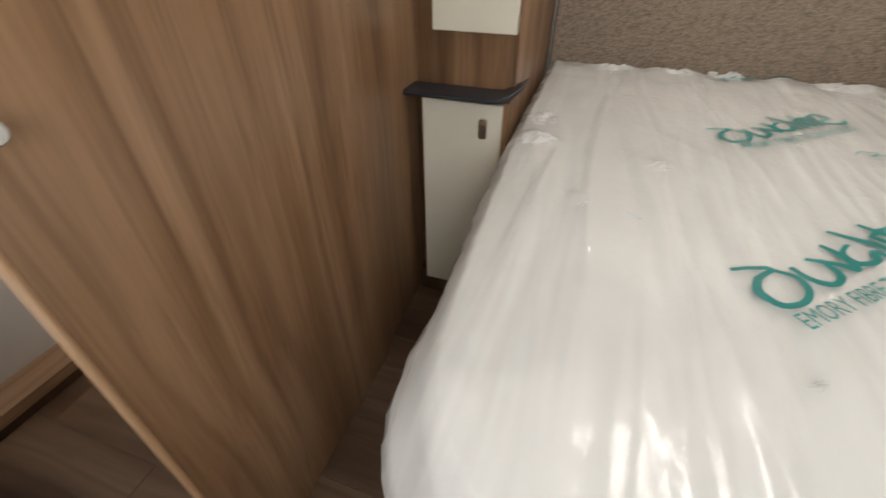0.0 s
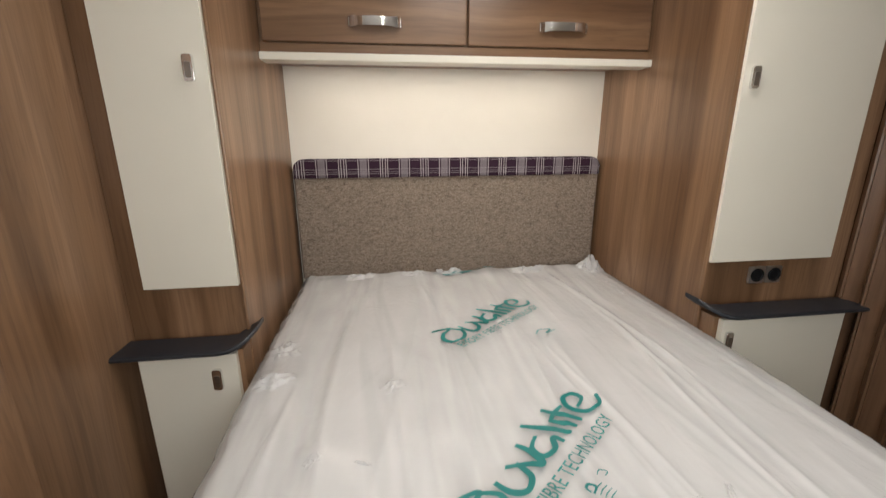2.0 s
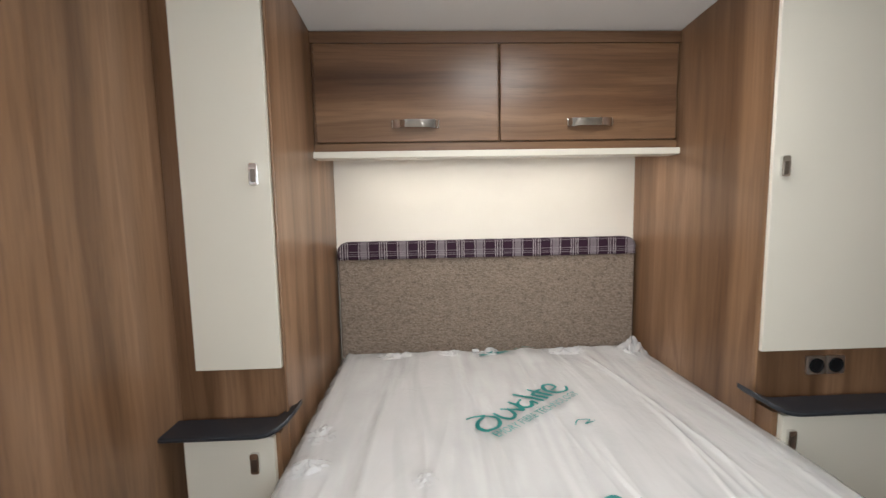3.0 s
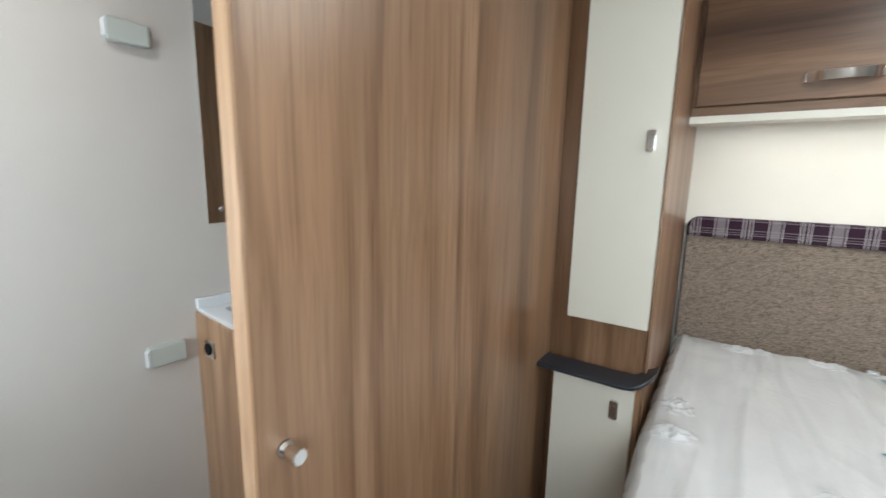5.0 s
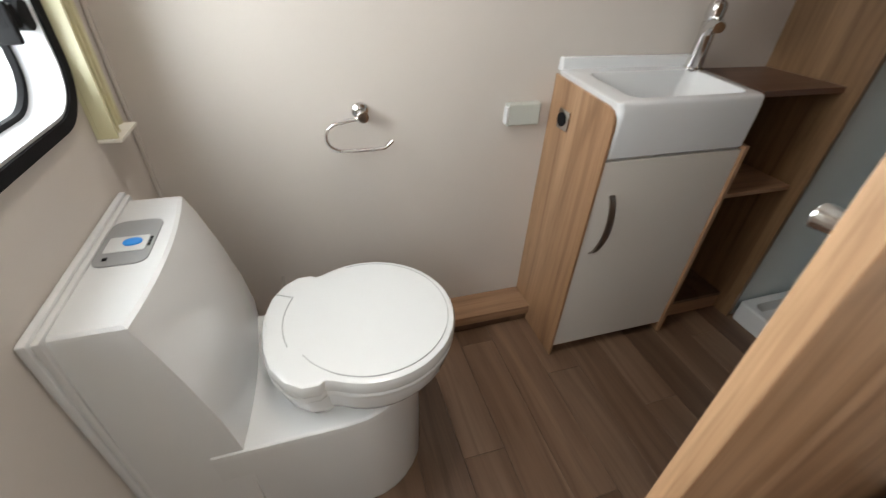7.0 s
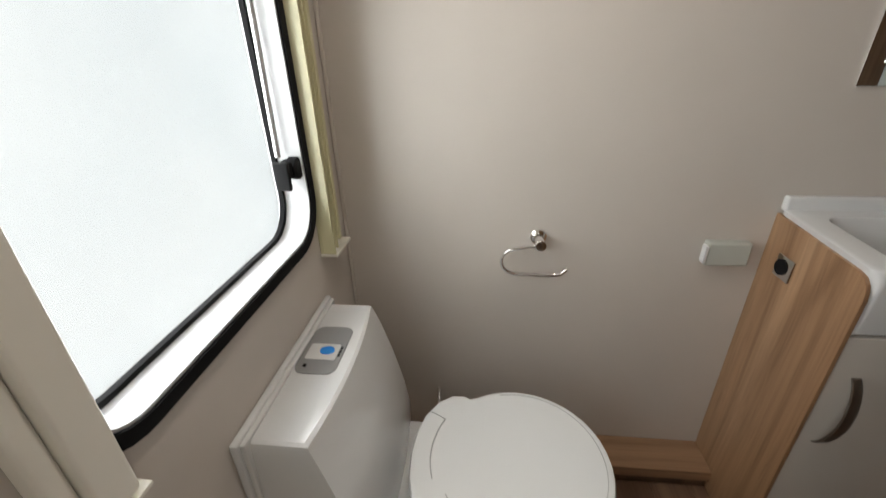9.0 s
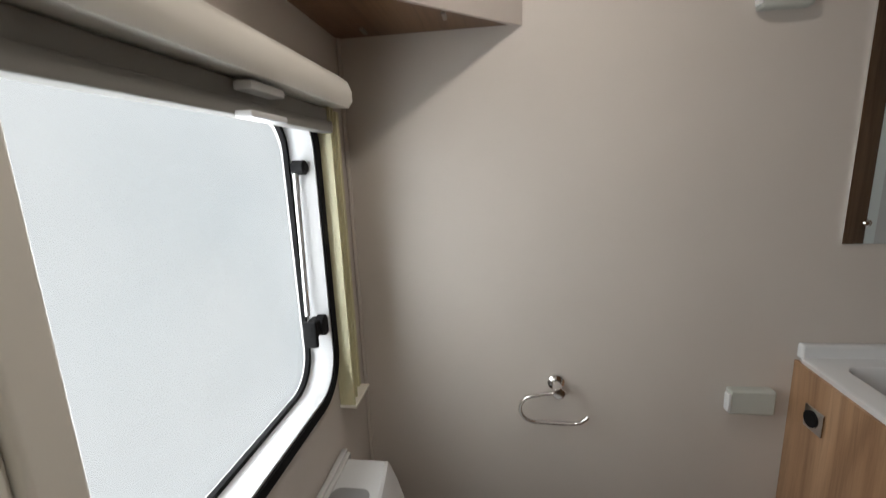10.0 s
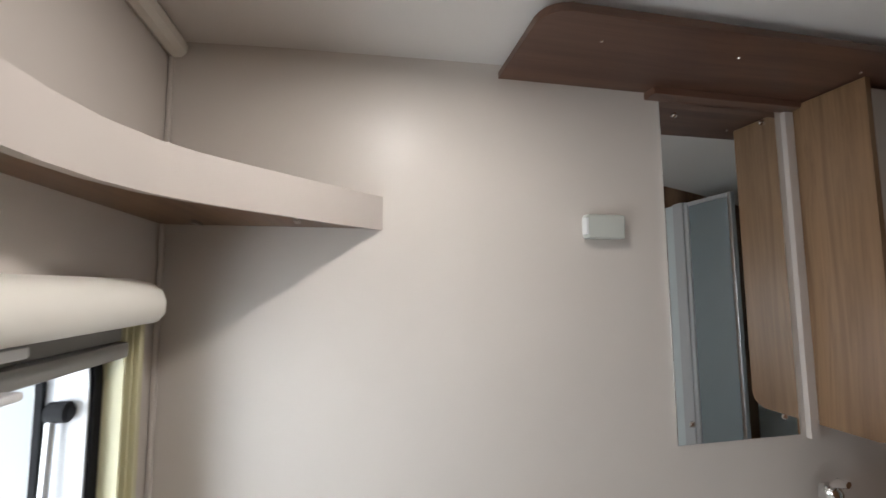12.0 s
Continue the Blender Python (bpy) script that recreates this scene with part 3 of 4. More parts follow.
def d_ring(hw, back, front, z, n=15, sq=1.0):
    """A ring with a straight back and a rounded front."""
    pts = [Vector((CX - hw, back, z)), ]
    cy = front - hw * sq
    for i in range(n + 1):
        t = math.pi - math.pi * i / n
        pts.append(Vector((CX + hw * math.cos(t), cy + hw * sq * math.sin(t), z)))
    pts.append(Vector((CX + hw, back, z)))
    return pts


part("pedestal", loft([d_ring(0.155, -0.40, 0.015, 0.0), d_ring(0.157, -0.40, 0.020, 0.02), d_ring(0.165, -0.40, 0.018, 0.18), d_ring(0.176, -0.40, 0.014, 0.342), d_ring(0.174, -0.40, 0.012, 0.357), d_ring(0.168, -0.40, 0.006, 0.362)]), ceramic, wc, "glossy white pedestal", 40)
CI = -0.990
# cistern: bowed front that leans out towards the bench
rings = []
for z, f, hw in ((0.0, -0.334, 0.197), (0.2, -0.332, 0.197), (0.36, -0.330, 0.196), (0.45, -0.342, 0.195), (0.55, -0.364, 0.193), (0.63, -0.386, 0.190), (0.668, -0.399, 0.187), (0.676, -0.402, 0.185), (0.680, -0.408, 0.180)):
    ring = [Vector((CI - hw, -0.508, z)), Vector((CI - hw, f - 0.016, z))]
    for i in range(1, 12):
        u = -1 + 2 * i / 12
        ring.append(Vector((CI + u * hw, f - 0.016 * u * u, z)))
    ring += [Vector((CI + hw, f - 0.016, z)), Vector((CI + hw, -0.508, z))]
    rings.append(ring)
part("cistern", loft(rings), ceramic, wc, "glossy white cistern with bowed front", 30)
part("back_frame", box(CI - 0.204, CI + 0.204, SIDE + 0.001, -0.516, 0.0, 0.690, 0.004), ceramic, wc, "white backing frame")
part("back_step", box(CI - 0.198, CI + 0.198, -0.517, -0.507, 0.0, 0.685, 0.003), white_plastic, wc)
pan = part("control_panel", slab(rounded(-1.086, -0.950, -0.506, -0.428, 0.018, 5), "z", 0.679, 0.6822, 0.0008), panel_grey, wc, "grey control panel")
part("button_plate", slab(rounded(-1.030, -0.986, -0.497, -0.438, 0.004, 3), "z", 0.6818, 0.6838, 0.0006), white_plastic, pan, "white plate")
part("flush_button", loft([[Vector((-1.010 + r * math.cos(a), -0.460 + 1.25 * r * math.sin(a), z)) for a in [2 * math.pi * i / 20 for i in range(20)]] for r, z in ((0.0115, 0.6836), (0.0115, 0.6855), (0.0100, 0.6864))]), blue_button, pan, "blue flush button")
for x in (-1.020, -1.010, -1.000):
    part("level_light", box(x - 0.003, x + 0.003, -0.4365, -0.4325, 0.6822, 0.6836), black_plastic, pan)
part("level_light", box(-0.972, -0.965, -0.492, -0.486, 0.6822, 0.6836), black_plastic, pan)


def lid_ring(k, z, push=0.0, n=26):
    """Outline of the seat: a round front with a hexagonal hinge end."""
    pts = []
    for i in range(n + 1):
        t = radians(211) - radians(242) * i / n
        pts.append((0.180 * math.cos(t), -0.085 + 0.178 * math.sin(t)))
    half = [(0.150, -0.192), (0.158, -0.204), (0.157, -0.232), (0.136, -0.262), (0.096, -0.288), (0.050, -0.300)]
    pts += half + [(0.0, -0.304)] + [(-u, v) for u, v in reversed(half)]
    return [Vector((CX + u * k, -0.10 + (v + 0.10) * k, z)) for u, v in pts]


part("bowl", loft([[Vector((CX + (p.x - CX) * 0.82, -0.115 + (p.y + 0.115) * 0.78, 0.361)) for p in lid_ring(1, 0)], [Vector((CX + (p.x - CX) * 0.89, -0.115 + (p.y + 0.115) * 0.86, 0.370)) for p in lid_ring(1, 0)], lid_ring(0.945, 0.392), lid_ring(0.955, 0.418), lid_ring(0.955, 0.424)]), ceramic, wc, "white swivel bowl", 40)
part("seat", loft([lid_ring(0.95, 0.424), lid_ring(0.985, 0.427), lid_ring(0.992, 0.436), lid_ring(0.97, 0.442)]), white_plastic, wc, "white seat ring", 40)
lid = part("lid", loft([lid_ring(0.965, 0.442), lid_ring(0.985, 0.4425), lid_ring(1.0, 0.449), lid_ring(0.998, 0.462), lid_ring(0.98, 0.4705), lid_ring(0.93, 0.4735), lid_ring(0.5, 0.4755)]), white_plastic, wc, "closed white lid", 40)
part("lid_groove", tube([(CX + 0.164 * math.cos(radians(a)), -0.085 + 0.162 * math.sin(radians(a)), 0.4740) for a in range(-60, 61, 6)], 0.0014, 6), groove_grey, lid)
part("hinge_groove", tube([(CX + u, -0.262 + 3.0 * u * u, 0.4752) for u in [-0.085 + 0.014 * i for i in range(11)]], 0.0013, 6), groove_grey, lid)
part("hinge_line", tube([(CX - 0.104, -0.276, 0.4744), (CX - 0.085, -0.241, 0.4752)], 0.0011, 6), groove_grey, lid)
part("lid_rim", tube([(CX + 0.166 * math.cos(radians(a)), -0.087 + 0.164 * math.sin(radians(a)), 0.4738) for a in range(60, 196, 6)], 0.0009, 6), groove_grey, lid)
part("hinge_pin", tube([(CX - 0.150, -0.262, 0.437), (CX - 0.205, -0.268, 0.440)], 0.004, 8), chrome, wc, "chrome hinge pin")

# ---- towel ring ----
ring = thing("towel_ring", (END, -0.03, 0.764), "open chrome toilet roll holder on the cream wall", "roll holder")
part("rose", lathe((END + 0.0005, -0.03, 0.764), (1, 0, 0), [(0, 0.021), (0.004, 0.021), (0.007, 0.018), (0.010, 0.012), (0.046, 0.012), (0.050, 0.014), (0.056, 0.014), (0.058, 0.011)], 24), chrome, ring)
X = END + 0.042
path = [(X, -0.03, 0.757), (X, -0.06, 0.755), (X, -0.085, 0.749)]
for i in range(0, 9):
    t = radians(105 + 165 * i / 8)
    path.append((X, -0.082 + 0.040 * math.cos(t), 0.714 + 0.036 * math.sin(t)))
path += [(X, -0.04, 0.677), (X, 0.0, 0.677), (X, 0.022, 0.679), (X, 0.032, 0.686), (X, 0.042, 0.696)]
part("bar", tube(path, 0.0050, 12), chrome, ring, "bent chrome bar", 60)

# ---- plastic fittings on the wall ----
for z0, z1, y0, y1 in ((0.706, 0.768, 0.366, 0.470), (1.588, 1.644, 0.347, 0.447)):
    f = thing("wall_fitting", (END, y0, z0), "pale plastic wall bracket for a table or shower rail", "bracket", "wall brackets")
    part("body", box(END + 0.0005, END + 0.028, y0, y1 - 0.004, z0, z1, 0.006, 3), clip_plastic, f)
    part("clip", box(END + 0.010, END + 0.030, y0 - 0.006, y0 + 0.002, z0 + 0.008, z1 - 0.008, 0.003, 2), white_plastic, f, "white end clip")

# ---- basin cabinet ----
cab = thing("basin_cabinet", (-1.24, 0.73, 0.0), "oak and pale grey basin cabinet with closed door", "cabinet")
side = [(END + 0.001, 0.0), (-1.100, 0.0), (-1.100, 0.776), (-1.102, 0.792), (-1.108, 0.806), (-1.118, 0.816), (-1.134, 0.822), (END + 0.001, 0.838)]
part("side_panel", slab([(x, z) for x, z in side], "y", 0.508, 0.5165, 0.001), oak, cab, "oak side panel")
part("side_panel", box(END + 0.001, -1.094, 0.949, 0.962, 0.0, 0.705, 0.001), oak, cab, "oak side panel")
part("back_box", box(END + 0.002, -1.128, 0.525, 0.947, 0.06, 0.69), joint_shade_black, cab)
part("kick", box(END + 0.002, -1.135, 0.525, 0.947, 0.0, 0.058), walnut_dark, cab, "dark kick board")
cd = part("door", box(-1.122, -1.102, 0.5185, 0.9475, 0.040, 0.694, 0.0015), grey_laminate, cab, "pale grey door")
rows = []
for i in range(15):
    u = i / 14
    out = 0.003 + 0.030 * math.sin(math.pi * u) ** 0.7
    x, y, z = -1.102 + out, 0.567 - 0.012 * u, 0.600 - 0.182 * u
    w = 0.0085 + 0.0015 * math.sin(math.pi * u)
    rows.append([Vector((x - 0.0045, y - w, z)), Vector((x, y - w, z)), Vector((x + 0.001, y, z)), Vector((x, y + w, z)), Vector((x - 0.0045, y + w, z))])
part("handle", loft(rows), satin_steel, cd, "bowed flat steel handle", 50)
sw = part("side_socket", box(-1.322, -1.268, 0.502, 0.508, 0.710, 0.764, 0.003), chrome, cab, "chrome framed socket")
part("socket_face", lathe((-1.300, 0.502, 0.737), (0, -1, 0), [(0, 0.0185), (0.003, 0.0185), (0.004, 0.016)], 20), black_plastic, sw, "black socket face")

basin = thing("washbasin", (-1.22, 0.73, 0.70), "glossy white square washbasin set on the cabinet", "basin")


def r_ring(x0, x1, y0, y1, r, z, seg=5, tilt=0.0):
    return [Vector((x, y, z + tilt * (x - x0))) for x, y in rounded(x0, x1, y0, y1, r, seg)]


LEAN = -0.055
bm = loft([r_ring(END + 0.002, -1.108, 0.519, 0.944, 0.008, 0.698), r_ring(END + 0.002, -1.102, 0.5175, 0.946, 0.010, 0.704), r_ring(END + 0.002, -1.100, 0.5175, 0.948, 0.012, 0.76), r_ring(END + 0.002, -1.101, 0.5172, 0.952, 0.016, 0.828, 5, LEAN), r_ring(END + 0.002, -1.102, 0.512, 0.953, 0.018, 0.843, 5, LEAN), r_ring(END + 0.003, -1.105, 0.510, 0.952, 0.018, 0.849, 5, LEAN), r_ring(END + 0.006, -1.110, 0.516, 0.947, 0.018, 0.8525, 5, LEAN),
           r_ring(-1.322, -1.122, 0.562, 0.915, 0.030, 0.8505, 5, LEAN), r_ring(-1.318, -1.126, 0.566, 0.911, 0.030, 0.845, 5, LEAN), r_ring(-1.300, -1.140, 0.590, 0.880, 0.035, 0.785), r_ring(-1.285, -1.150, 0.612, 0.850, 0.035, 0.752), r_ring(-1.25, -1.18, 0.66, 0.78, 0.03, 0.745)])
part("bowl", bm, ceramic, basin, "glossy white bowl", 40)
part("upstand", box(END + 0.001, END + 0.022, 0.509, 0.953, 0.846, 0.882, 0.006, 3), ceramic, basin, "white upstand")
part("waste", lathe((-1.21, 0.72, 0.7455), (0, 0, 1), [(0, 0.022), (0.002, 0.022), (0.003, 0.018)], 20), chrome, basin, "chrome waste")
tap = thing("mixer_tap", (-1.325, 0.915, 0.85), "tall chrome lever mixer tap on the basin", "tap")
part("body", lathe((-1.325, 0.915, 0.8505), (0.10, -0.05, 1), [(0, 0.027), (0.005, 0.027), (0.010, 0.023), (0.05, 0.021), (0.10, 0.020), (0.118, 0.022), (0.124, 0.020)], 24), chrome, tap)
part("spout", tube([(-1.318, 0.911, 0.945), (-1.290, 0.893, 0.966), (-1.258, 0.872, 0.974), (-1.232, 0.855, 0.968)], [0.017, 0.016, 0.0145, 0.0135], 14), chrome, tap, "", 60)
cap = part("lever", lathe((-1.311, 0.908, 0.978), (0.10, -0.05, 1), [(0, 0.021), (0.006, 0.023), (0.030, 0.023), (0.040, 0.019), (0.045, 0.012)], 22), chrome, tap)
part("lever_arm", tube([(-1.306, 0.905, 1.016), (-1.285, 0.895, 1.036), (-1.248, 0.876, 1.050)], [0.013, 0.012, 0.008], 12, flat=0.5), chrome, cap, "", 60)

# ---- open shelves beside the basin ----
unit = thing("open_shelf_unit", (-1.25, 1.11, 0.0), "empty oak open shelf unit beside the basin", "shelf unit")
part("top", box(END + 0.001, -1.128, 0.967, 1.265, 0.822, 0.838, 0.001), board_wood, unit)
part("shelf", box(END + 0.001, -1.125, 0.964, 1.265, 0.525, 0.540, 0.001), oak_across, unit)
part("back_panel", box(END + 0.001, END + 0.010, 0.964, 1.265, 0.06, 0.821), walnut_dark, unit, "dark back panel")
part("plinth", box(-1.165, -1.150, 0.964, 1.265, 0.0, 0.058, 0.001), oak_across, unit)
part("base", box(END + 0.011, -1.150, 0.964, 1.265, 0.0585, 0.072), walnut_dark, unit)
part("tall_panel", box(END + 0.001, -1.088, 1.266, 1.284, 0.0, 1.955, 0.001), shaded_oak, unit, "tall oak side panel")

# ---- mirror and wall cabinet ----
mir = thing("wall_mirror", (END, 0.74, 1.11), "frameless wall mirror with chrome dome screws", "mirror")
part("glass", box(END + 0.0005, END + 0.005, 0.567, 0.918, 1.110, 1.937, 0.001), mirror_glass, mir)
for y, z in ((0.610, 1.155), (0.875, 1.155), (0.610, 1.905), (0.875, 1.905)):
    part("dome_screw", lathe((END + 0.005, y, z), (1, 0, 0), [(0, 0.0075), (0.002, 0.0075), (0.004, 0.005), (0.005, 0.002)], 14), chrome, mir)
wcab = thing("wall_cabinet", (-1.30, 1.12, 1.13), "oak wall cabinet with pale grey door over the shelves", "cabinet")
part("side_panel", slab([(END + 0.001, 1.132), (-1.245, 1.132), (-1.225, 1.138), (-1.211, 1.152), (-1.205, 1.172), (-1.205, 1.953), (END + 0.001, 1.953)], "y", 0.968, 0.984, 0.001), shaded_oak, wcab, "oak side panel with rounded corner")
part("body", box(END + 0.001, -1.262, 0.985, 1.265, 1.15, 1.953), walnut_dark, wcab)
part("door", box(-1.258, -1.240, 0.987, 1.263, 1.168, 1.95, 0.0015), grey_laminate, wcab, "pale grey door")
part("end_strip", box(END + 0.001, END + 0.014, 0.940, 0.967, 1.10, 1.937, 0.001), fascia_board, wcab, "pale edge strip")
brd = thing("ceiling_board", (-1.25, 0.7, 1.955), "walnut board with rounded corner below the ceiling", "board")
part("board", slab(rounded(END + 0.001, -1.128, 0.150, 1.262, 0.05, 6, (0, 1, 0, 0)), "z", 1.957, 1.9735, 0.0015), board_wood, brd)
part("batten", box(END + 0.001, END + 0.040, 0.528, 0.962, 1.938, 1.9565, 0.002), board_wood, brd)
for y in (0.30, 0.62, 0.95):
    part("screw", lathe((-1.20, y, 1.957), (0, 0, -1), [(0, 0.004), (0.0015, 0.003)], 8), chrome, brd)

# ---- shower ----
tray = thing("shower_tray", (-0.78, 1.5, 0.0), "white plastic shower tray with a raised lip", "shower tray")
bm = loft([r_ring(-1.085, -0.482, 1.286, HEAD - 0.012, 0.02, 0.0), r_ring(-1.085, -0.482, 1.286, HEAD - 0.012, 0.02, 0.075), r_ring(-1.080, -0.487, 1.291, HEAD - 0.017, 0.02, 0.080), r_ring(-1.055, -0.51, 1.318, HEAD - 0.04, 0.03, 0.078), r_ring(-1.04, -0.53, 1.335, HEAD - 0.06, 0.03, 0.045)])
part("tray", bm, white_plastic, tray, "", 40)
part("drain", lathe((-0.80, 1.45, 0.045), (0, 0, 1), [(0, 0.03), (0.002, 0.03), (0.003, 0.025)], 18), chrome, tray)
sw1 = structure("wall_shower_back", box(-1.10, -0.480, HEAD - 0.010, HEAD - 0.002, 0.0, 1.84), shower_board, "pale blue-grey gloss shower wall lining", "wall", 0)
structure("wall_shower_side", box(-1.118, -1.094, 1.2845, HEAD - 0.011, 0.0, 1.85), shower_board, "pale blue-grey gloss shower side wall", "wall", 0)
scr = thing("shower_screen", (-0.70, 1.31, 0.08), "smoky acrylic shower screen in a white aluminium frame", "shower screen")
part("filler", box(-0.558, -0.480, 1.318, 1.330, 0.081, 1.86, 0.002), shower_board, scr, "pale blue-grey filler panel")
part("wall_channel", box(-0.620, -0.560, 1.290, 1.332, 0.081, 1.86, 0.004), frame_plastic, scr, "white wall channel")
leaf = part("leaf", box(-0.85, -0.643, 1.306, 1.310, 0.10, 1.84), screen_mat, scr, "smoky acrylic leaf")
part("stile", box(-0.642, -0.6225, 1.296, 1.320, 0.085, 1.855, 0.004), frame_plastic, leaf, "white stile")
part("stile", box(-0.868, -0.851, 1.298, 1.318, 0.085, 1.855, 0.003), aluminium, leaf, "aluminium stile")
part("rail", box(-0.8495, -0.6425, 1.299, 1.317, 1.838, 1.855, 0.003), frame_plastic, leaf)
part("rail", box(-0.8495, -0.6425, 1.299, 1.317, 0.085, 0.102, 0.003), frame_plastic, leaf)

# ---- bedside cabinets ----


def latch(place, parent, name="latch"):
    x, y, z = place
    h = part(name, slab(rounded(x - 0.011, x + 0.011, z - 0.027, z + 0.027, 0.006, 4), "y", y - 0.010, y, 0.002), chrome, parent, "chrome push latch")
    part("latch_inset", slab(rounded(x - 0.0065, x + 0.0065, z - 0.020, z + 0.012, 0.003, 3), "y", y - 0.0112, y - 0.0098, 0.0004), satin_steel, h)


def bedside(x0, x1, inner, door0, door1, low0, low1, latch_x, low_latch_x, label):
    """A tall wardrobe over a deeper low cupboard, in walnut with ivory doors. inner: the side that faces the bed."""
    top = 1.898
    c = thing("bedside_cabinet", ((x0 + x1) / 2, 1.4, 0.0), label, "cabinet", "bedside cabinets")
    part("body", box(x0, x1, 1.112, HEAD - 0.001, 0.095, top, 0.001), walnut, c, "walnut carcass")
    part("low_body", box(min(low0, low1) - 0.012, max(low0, low1) + 0.012, 1.050, 1.111, 0.095, 0.728, 0.001), walnut, c, "walnut low cupboard front")
    part("kick", box(x0 + 0.002, x1 - 0.002, 1.075, 1.4, 0.0, 0.0945), walnut_dark, c, "dark kick board")
    d = part("door", box(door0, door1, 1.094, 1.1115, 0.876, 1.853, 0.0015), ivory_gloss, c, "ivory upper door")
    latch((latch_x, 1.094, 1.368), d)
    d = part("door", box(low0, low1, 1.032, 1.0495, 0.100, 0.726, 0.0015), ivory_gloss, c, "ivory lower door")
    latch((low_latch_x, 1.032, 0.664), d)
    # edge trim that rounds the carcass corner towards the bed
    part("edge_trim", box(inner - 0.004, inner + 0.004, 1.104, 1.118, 0.096, top - 0.001, 0.003), walnut, c, "rounded walnut edge trim")
    return c


left_cab = bedside(-0.4515, -0.180, -0.181, -0.400, -0.186, -0.408, -0.192, -0.222, -0.238, "narrow walnut bedside wardrobe with two ivory doors")
right_cab = bedside(1.087, 1.555, 1.088, 1.090, 1.482, 1.104, 1.500, 1.118, 1.126, "wide walnut bedside wardrobe with ivory doors and sockets")
for x in (1.256, 1.312):
    s = part("socket", slab(rounded(x - 0.026, x + 0.026, 0.802, 0.854, 0.006, 4), "y", 1.104, 1.1115, 0.002), aluminium, right_cab, "chrome framed socket")
    part("socket_face", lathe((x, 1.104, 0.828), (0, -1, 0), [(0, 0.0205), (0.003, 0.0205), (0.004, 0.018), (0.0005, 0.015)], 20), black_plastic, s, "black socket face")


def bedside_shelf(x_wall, x_bed, label):
    """A thin shelf whose end towards the bed turns up."""
    s = 1 if x_bed > x_wall else -1
    sh = thing("bedside_shelf", ((x_wall + x_bed) / 2, 1.05, 0.735), label, "shelf", "bedside shelves")
    rows = [(x_wall, 0.0), (x_bed - s * 0.075, 0.0), (x_bed - s * 0.05, 0.002), (x_bed - s * 0.03, 0.007), (x_bed - s * 0.014, 0.015), (x_bed, 0.027)]
    front = [1.006, 1.006, 1.010, 1.022, 1.045, 1.075]
    rings = []
    for (x, up), f in zip(rows, front):
        z = 0.734 + up
        b = 1.093 if abs(x - x_bed) > 0.036 else 1.135
        rings.append([Vector((x, b, z)), Vector((x, f + 0.004, z)), Vector((x, f, z + 0.004)), Vector((x, f, z + 0.009)), Vector((x, f + 0.005, z + 0.013)), Vector((x, b, z + 0.013))])
    part("board", loft(rings), charcoal, sh, "", 40)
    return sh


bedside_shelf(-0.4512, -0.150, "charcoal bedside shelf with an upturned end")
bedside_shelf(1.545, 1.058, "long charcoal bedside shelf with an upturned end")

# ---- overhead lockers ----
lock = thing("overhead_locker", (0.45, 1.65, 1.45), "walnut overhead locker above the bed with two doors", "locker")
part("body", box(-0.179, 1.086, 1.515, HEAD - 0.001, 1.478, 1.866, 0.001), walnut_flat, lock, "walnut carcass")
part("top_rail", box(-0.179, 1.086, 1.500, 1.5145, 1.828, 1.866, 0.001), walnut_flat, lock)
part("pelmet", box(-0.179, 1.086, 1.484, 1.56, 1.450, 1.472, 0.002), ivory_gloss, lock, "ivory light pelmet")
part("lower_rail", box(-0.179, 1.086, 1.505, 1.5145, 1.473, 1.501, 0.001), walnut_flat, lock)
strip = thing("strip_light", (0.45, 1.605, 1.470), "slim warm strip light under the overhead locker", "strip light")
part("rail", box(-0.11, 1.01, 1.592, 1.618, 1.4725, 1.4775, 0.001), aluminium, strip)
part("diffuser", box(-0.10, 1.00, 1.596, 1.614, 1.4692, 1.4724, 0.001), glow, strip, "glowing diffuser")
for x0, x1 in ((-0.168, 0.4515), (0.4565, 1.075)):
    d = part("door", box(x0, x1, 1.494, 1.512, 1.503, 1.825, 0.004, 3), walnut_flat, lock, "walnut flap door")
    cx = x0 + 0.335 if x0 < 0 else x0 + 0.31
    rows = []
    for i in range(17):
        u = -1 + i / 8
        out = 0.008 + 0.022 * (1 - abs(u) ** 3)
        h = 0.0125 if abs(u) < 0.75 else 0.0145
        x = cx + 0.079 * u
        rows.append([Vector((x, 1.494 - out, 1.560 - h)), Vector((x, 1.494 - out, 1.560 + h)), Vector((x, 1.4975 - out + 0.002, 1.560 + h)), Vector((x, 1.4975 - out + 0.002, 1.560 - h))])
    grip = part("handle", loft(rows), chrome, d, "bowed chrome handle", 40)
    for u in (-0.072, 0.072):
        part("foot", box(cx + u - 0.008, cx + u + 0.008, 1.484, 1.494, 1.548, 1.572, 0.002), chrome, grip)

# ---- headboard ----
hb = thing("headboard", (0.45, 1.77, 0.66), "taupe tweed padded headboard with purple plaid top", "headboard")
part("pad", box(-0.168, 1.072, 1.747, 1.796, 0.660, 1.076, 0.010, 3), tweed, hb, "taupe tweed pad")
part("top_roll", slab(rounded(-0.168, 1.072, 1.072, 1.142, 0.036, 7, (0, 0, 1, 1)), "y", 1.738, 1.797, 0.012, seg=3), plaid, hb, "purple plaid top roll")
part("piping", tube([(-0.166, 1.742, 1.0745), (0.45, 1.740, 1.0745), (1.070, 1.742, 1.0745)], 0.0035, 8), plaid, hb)

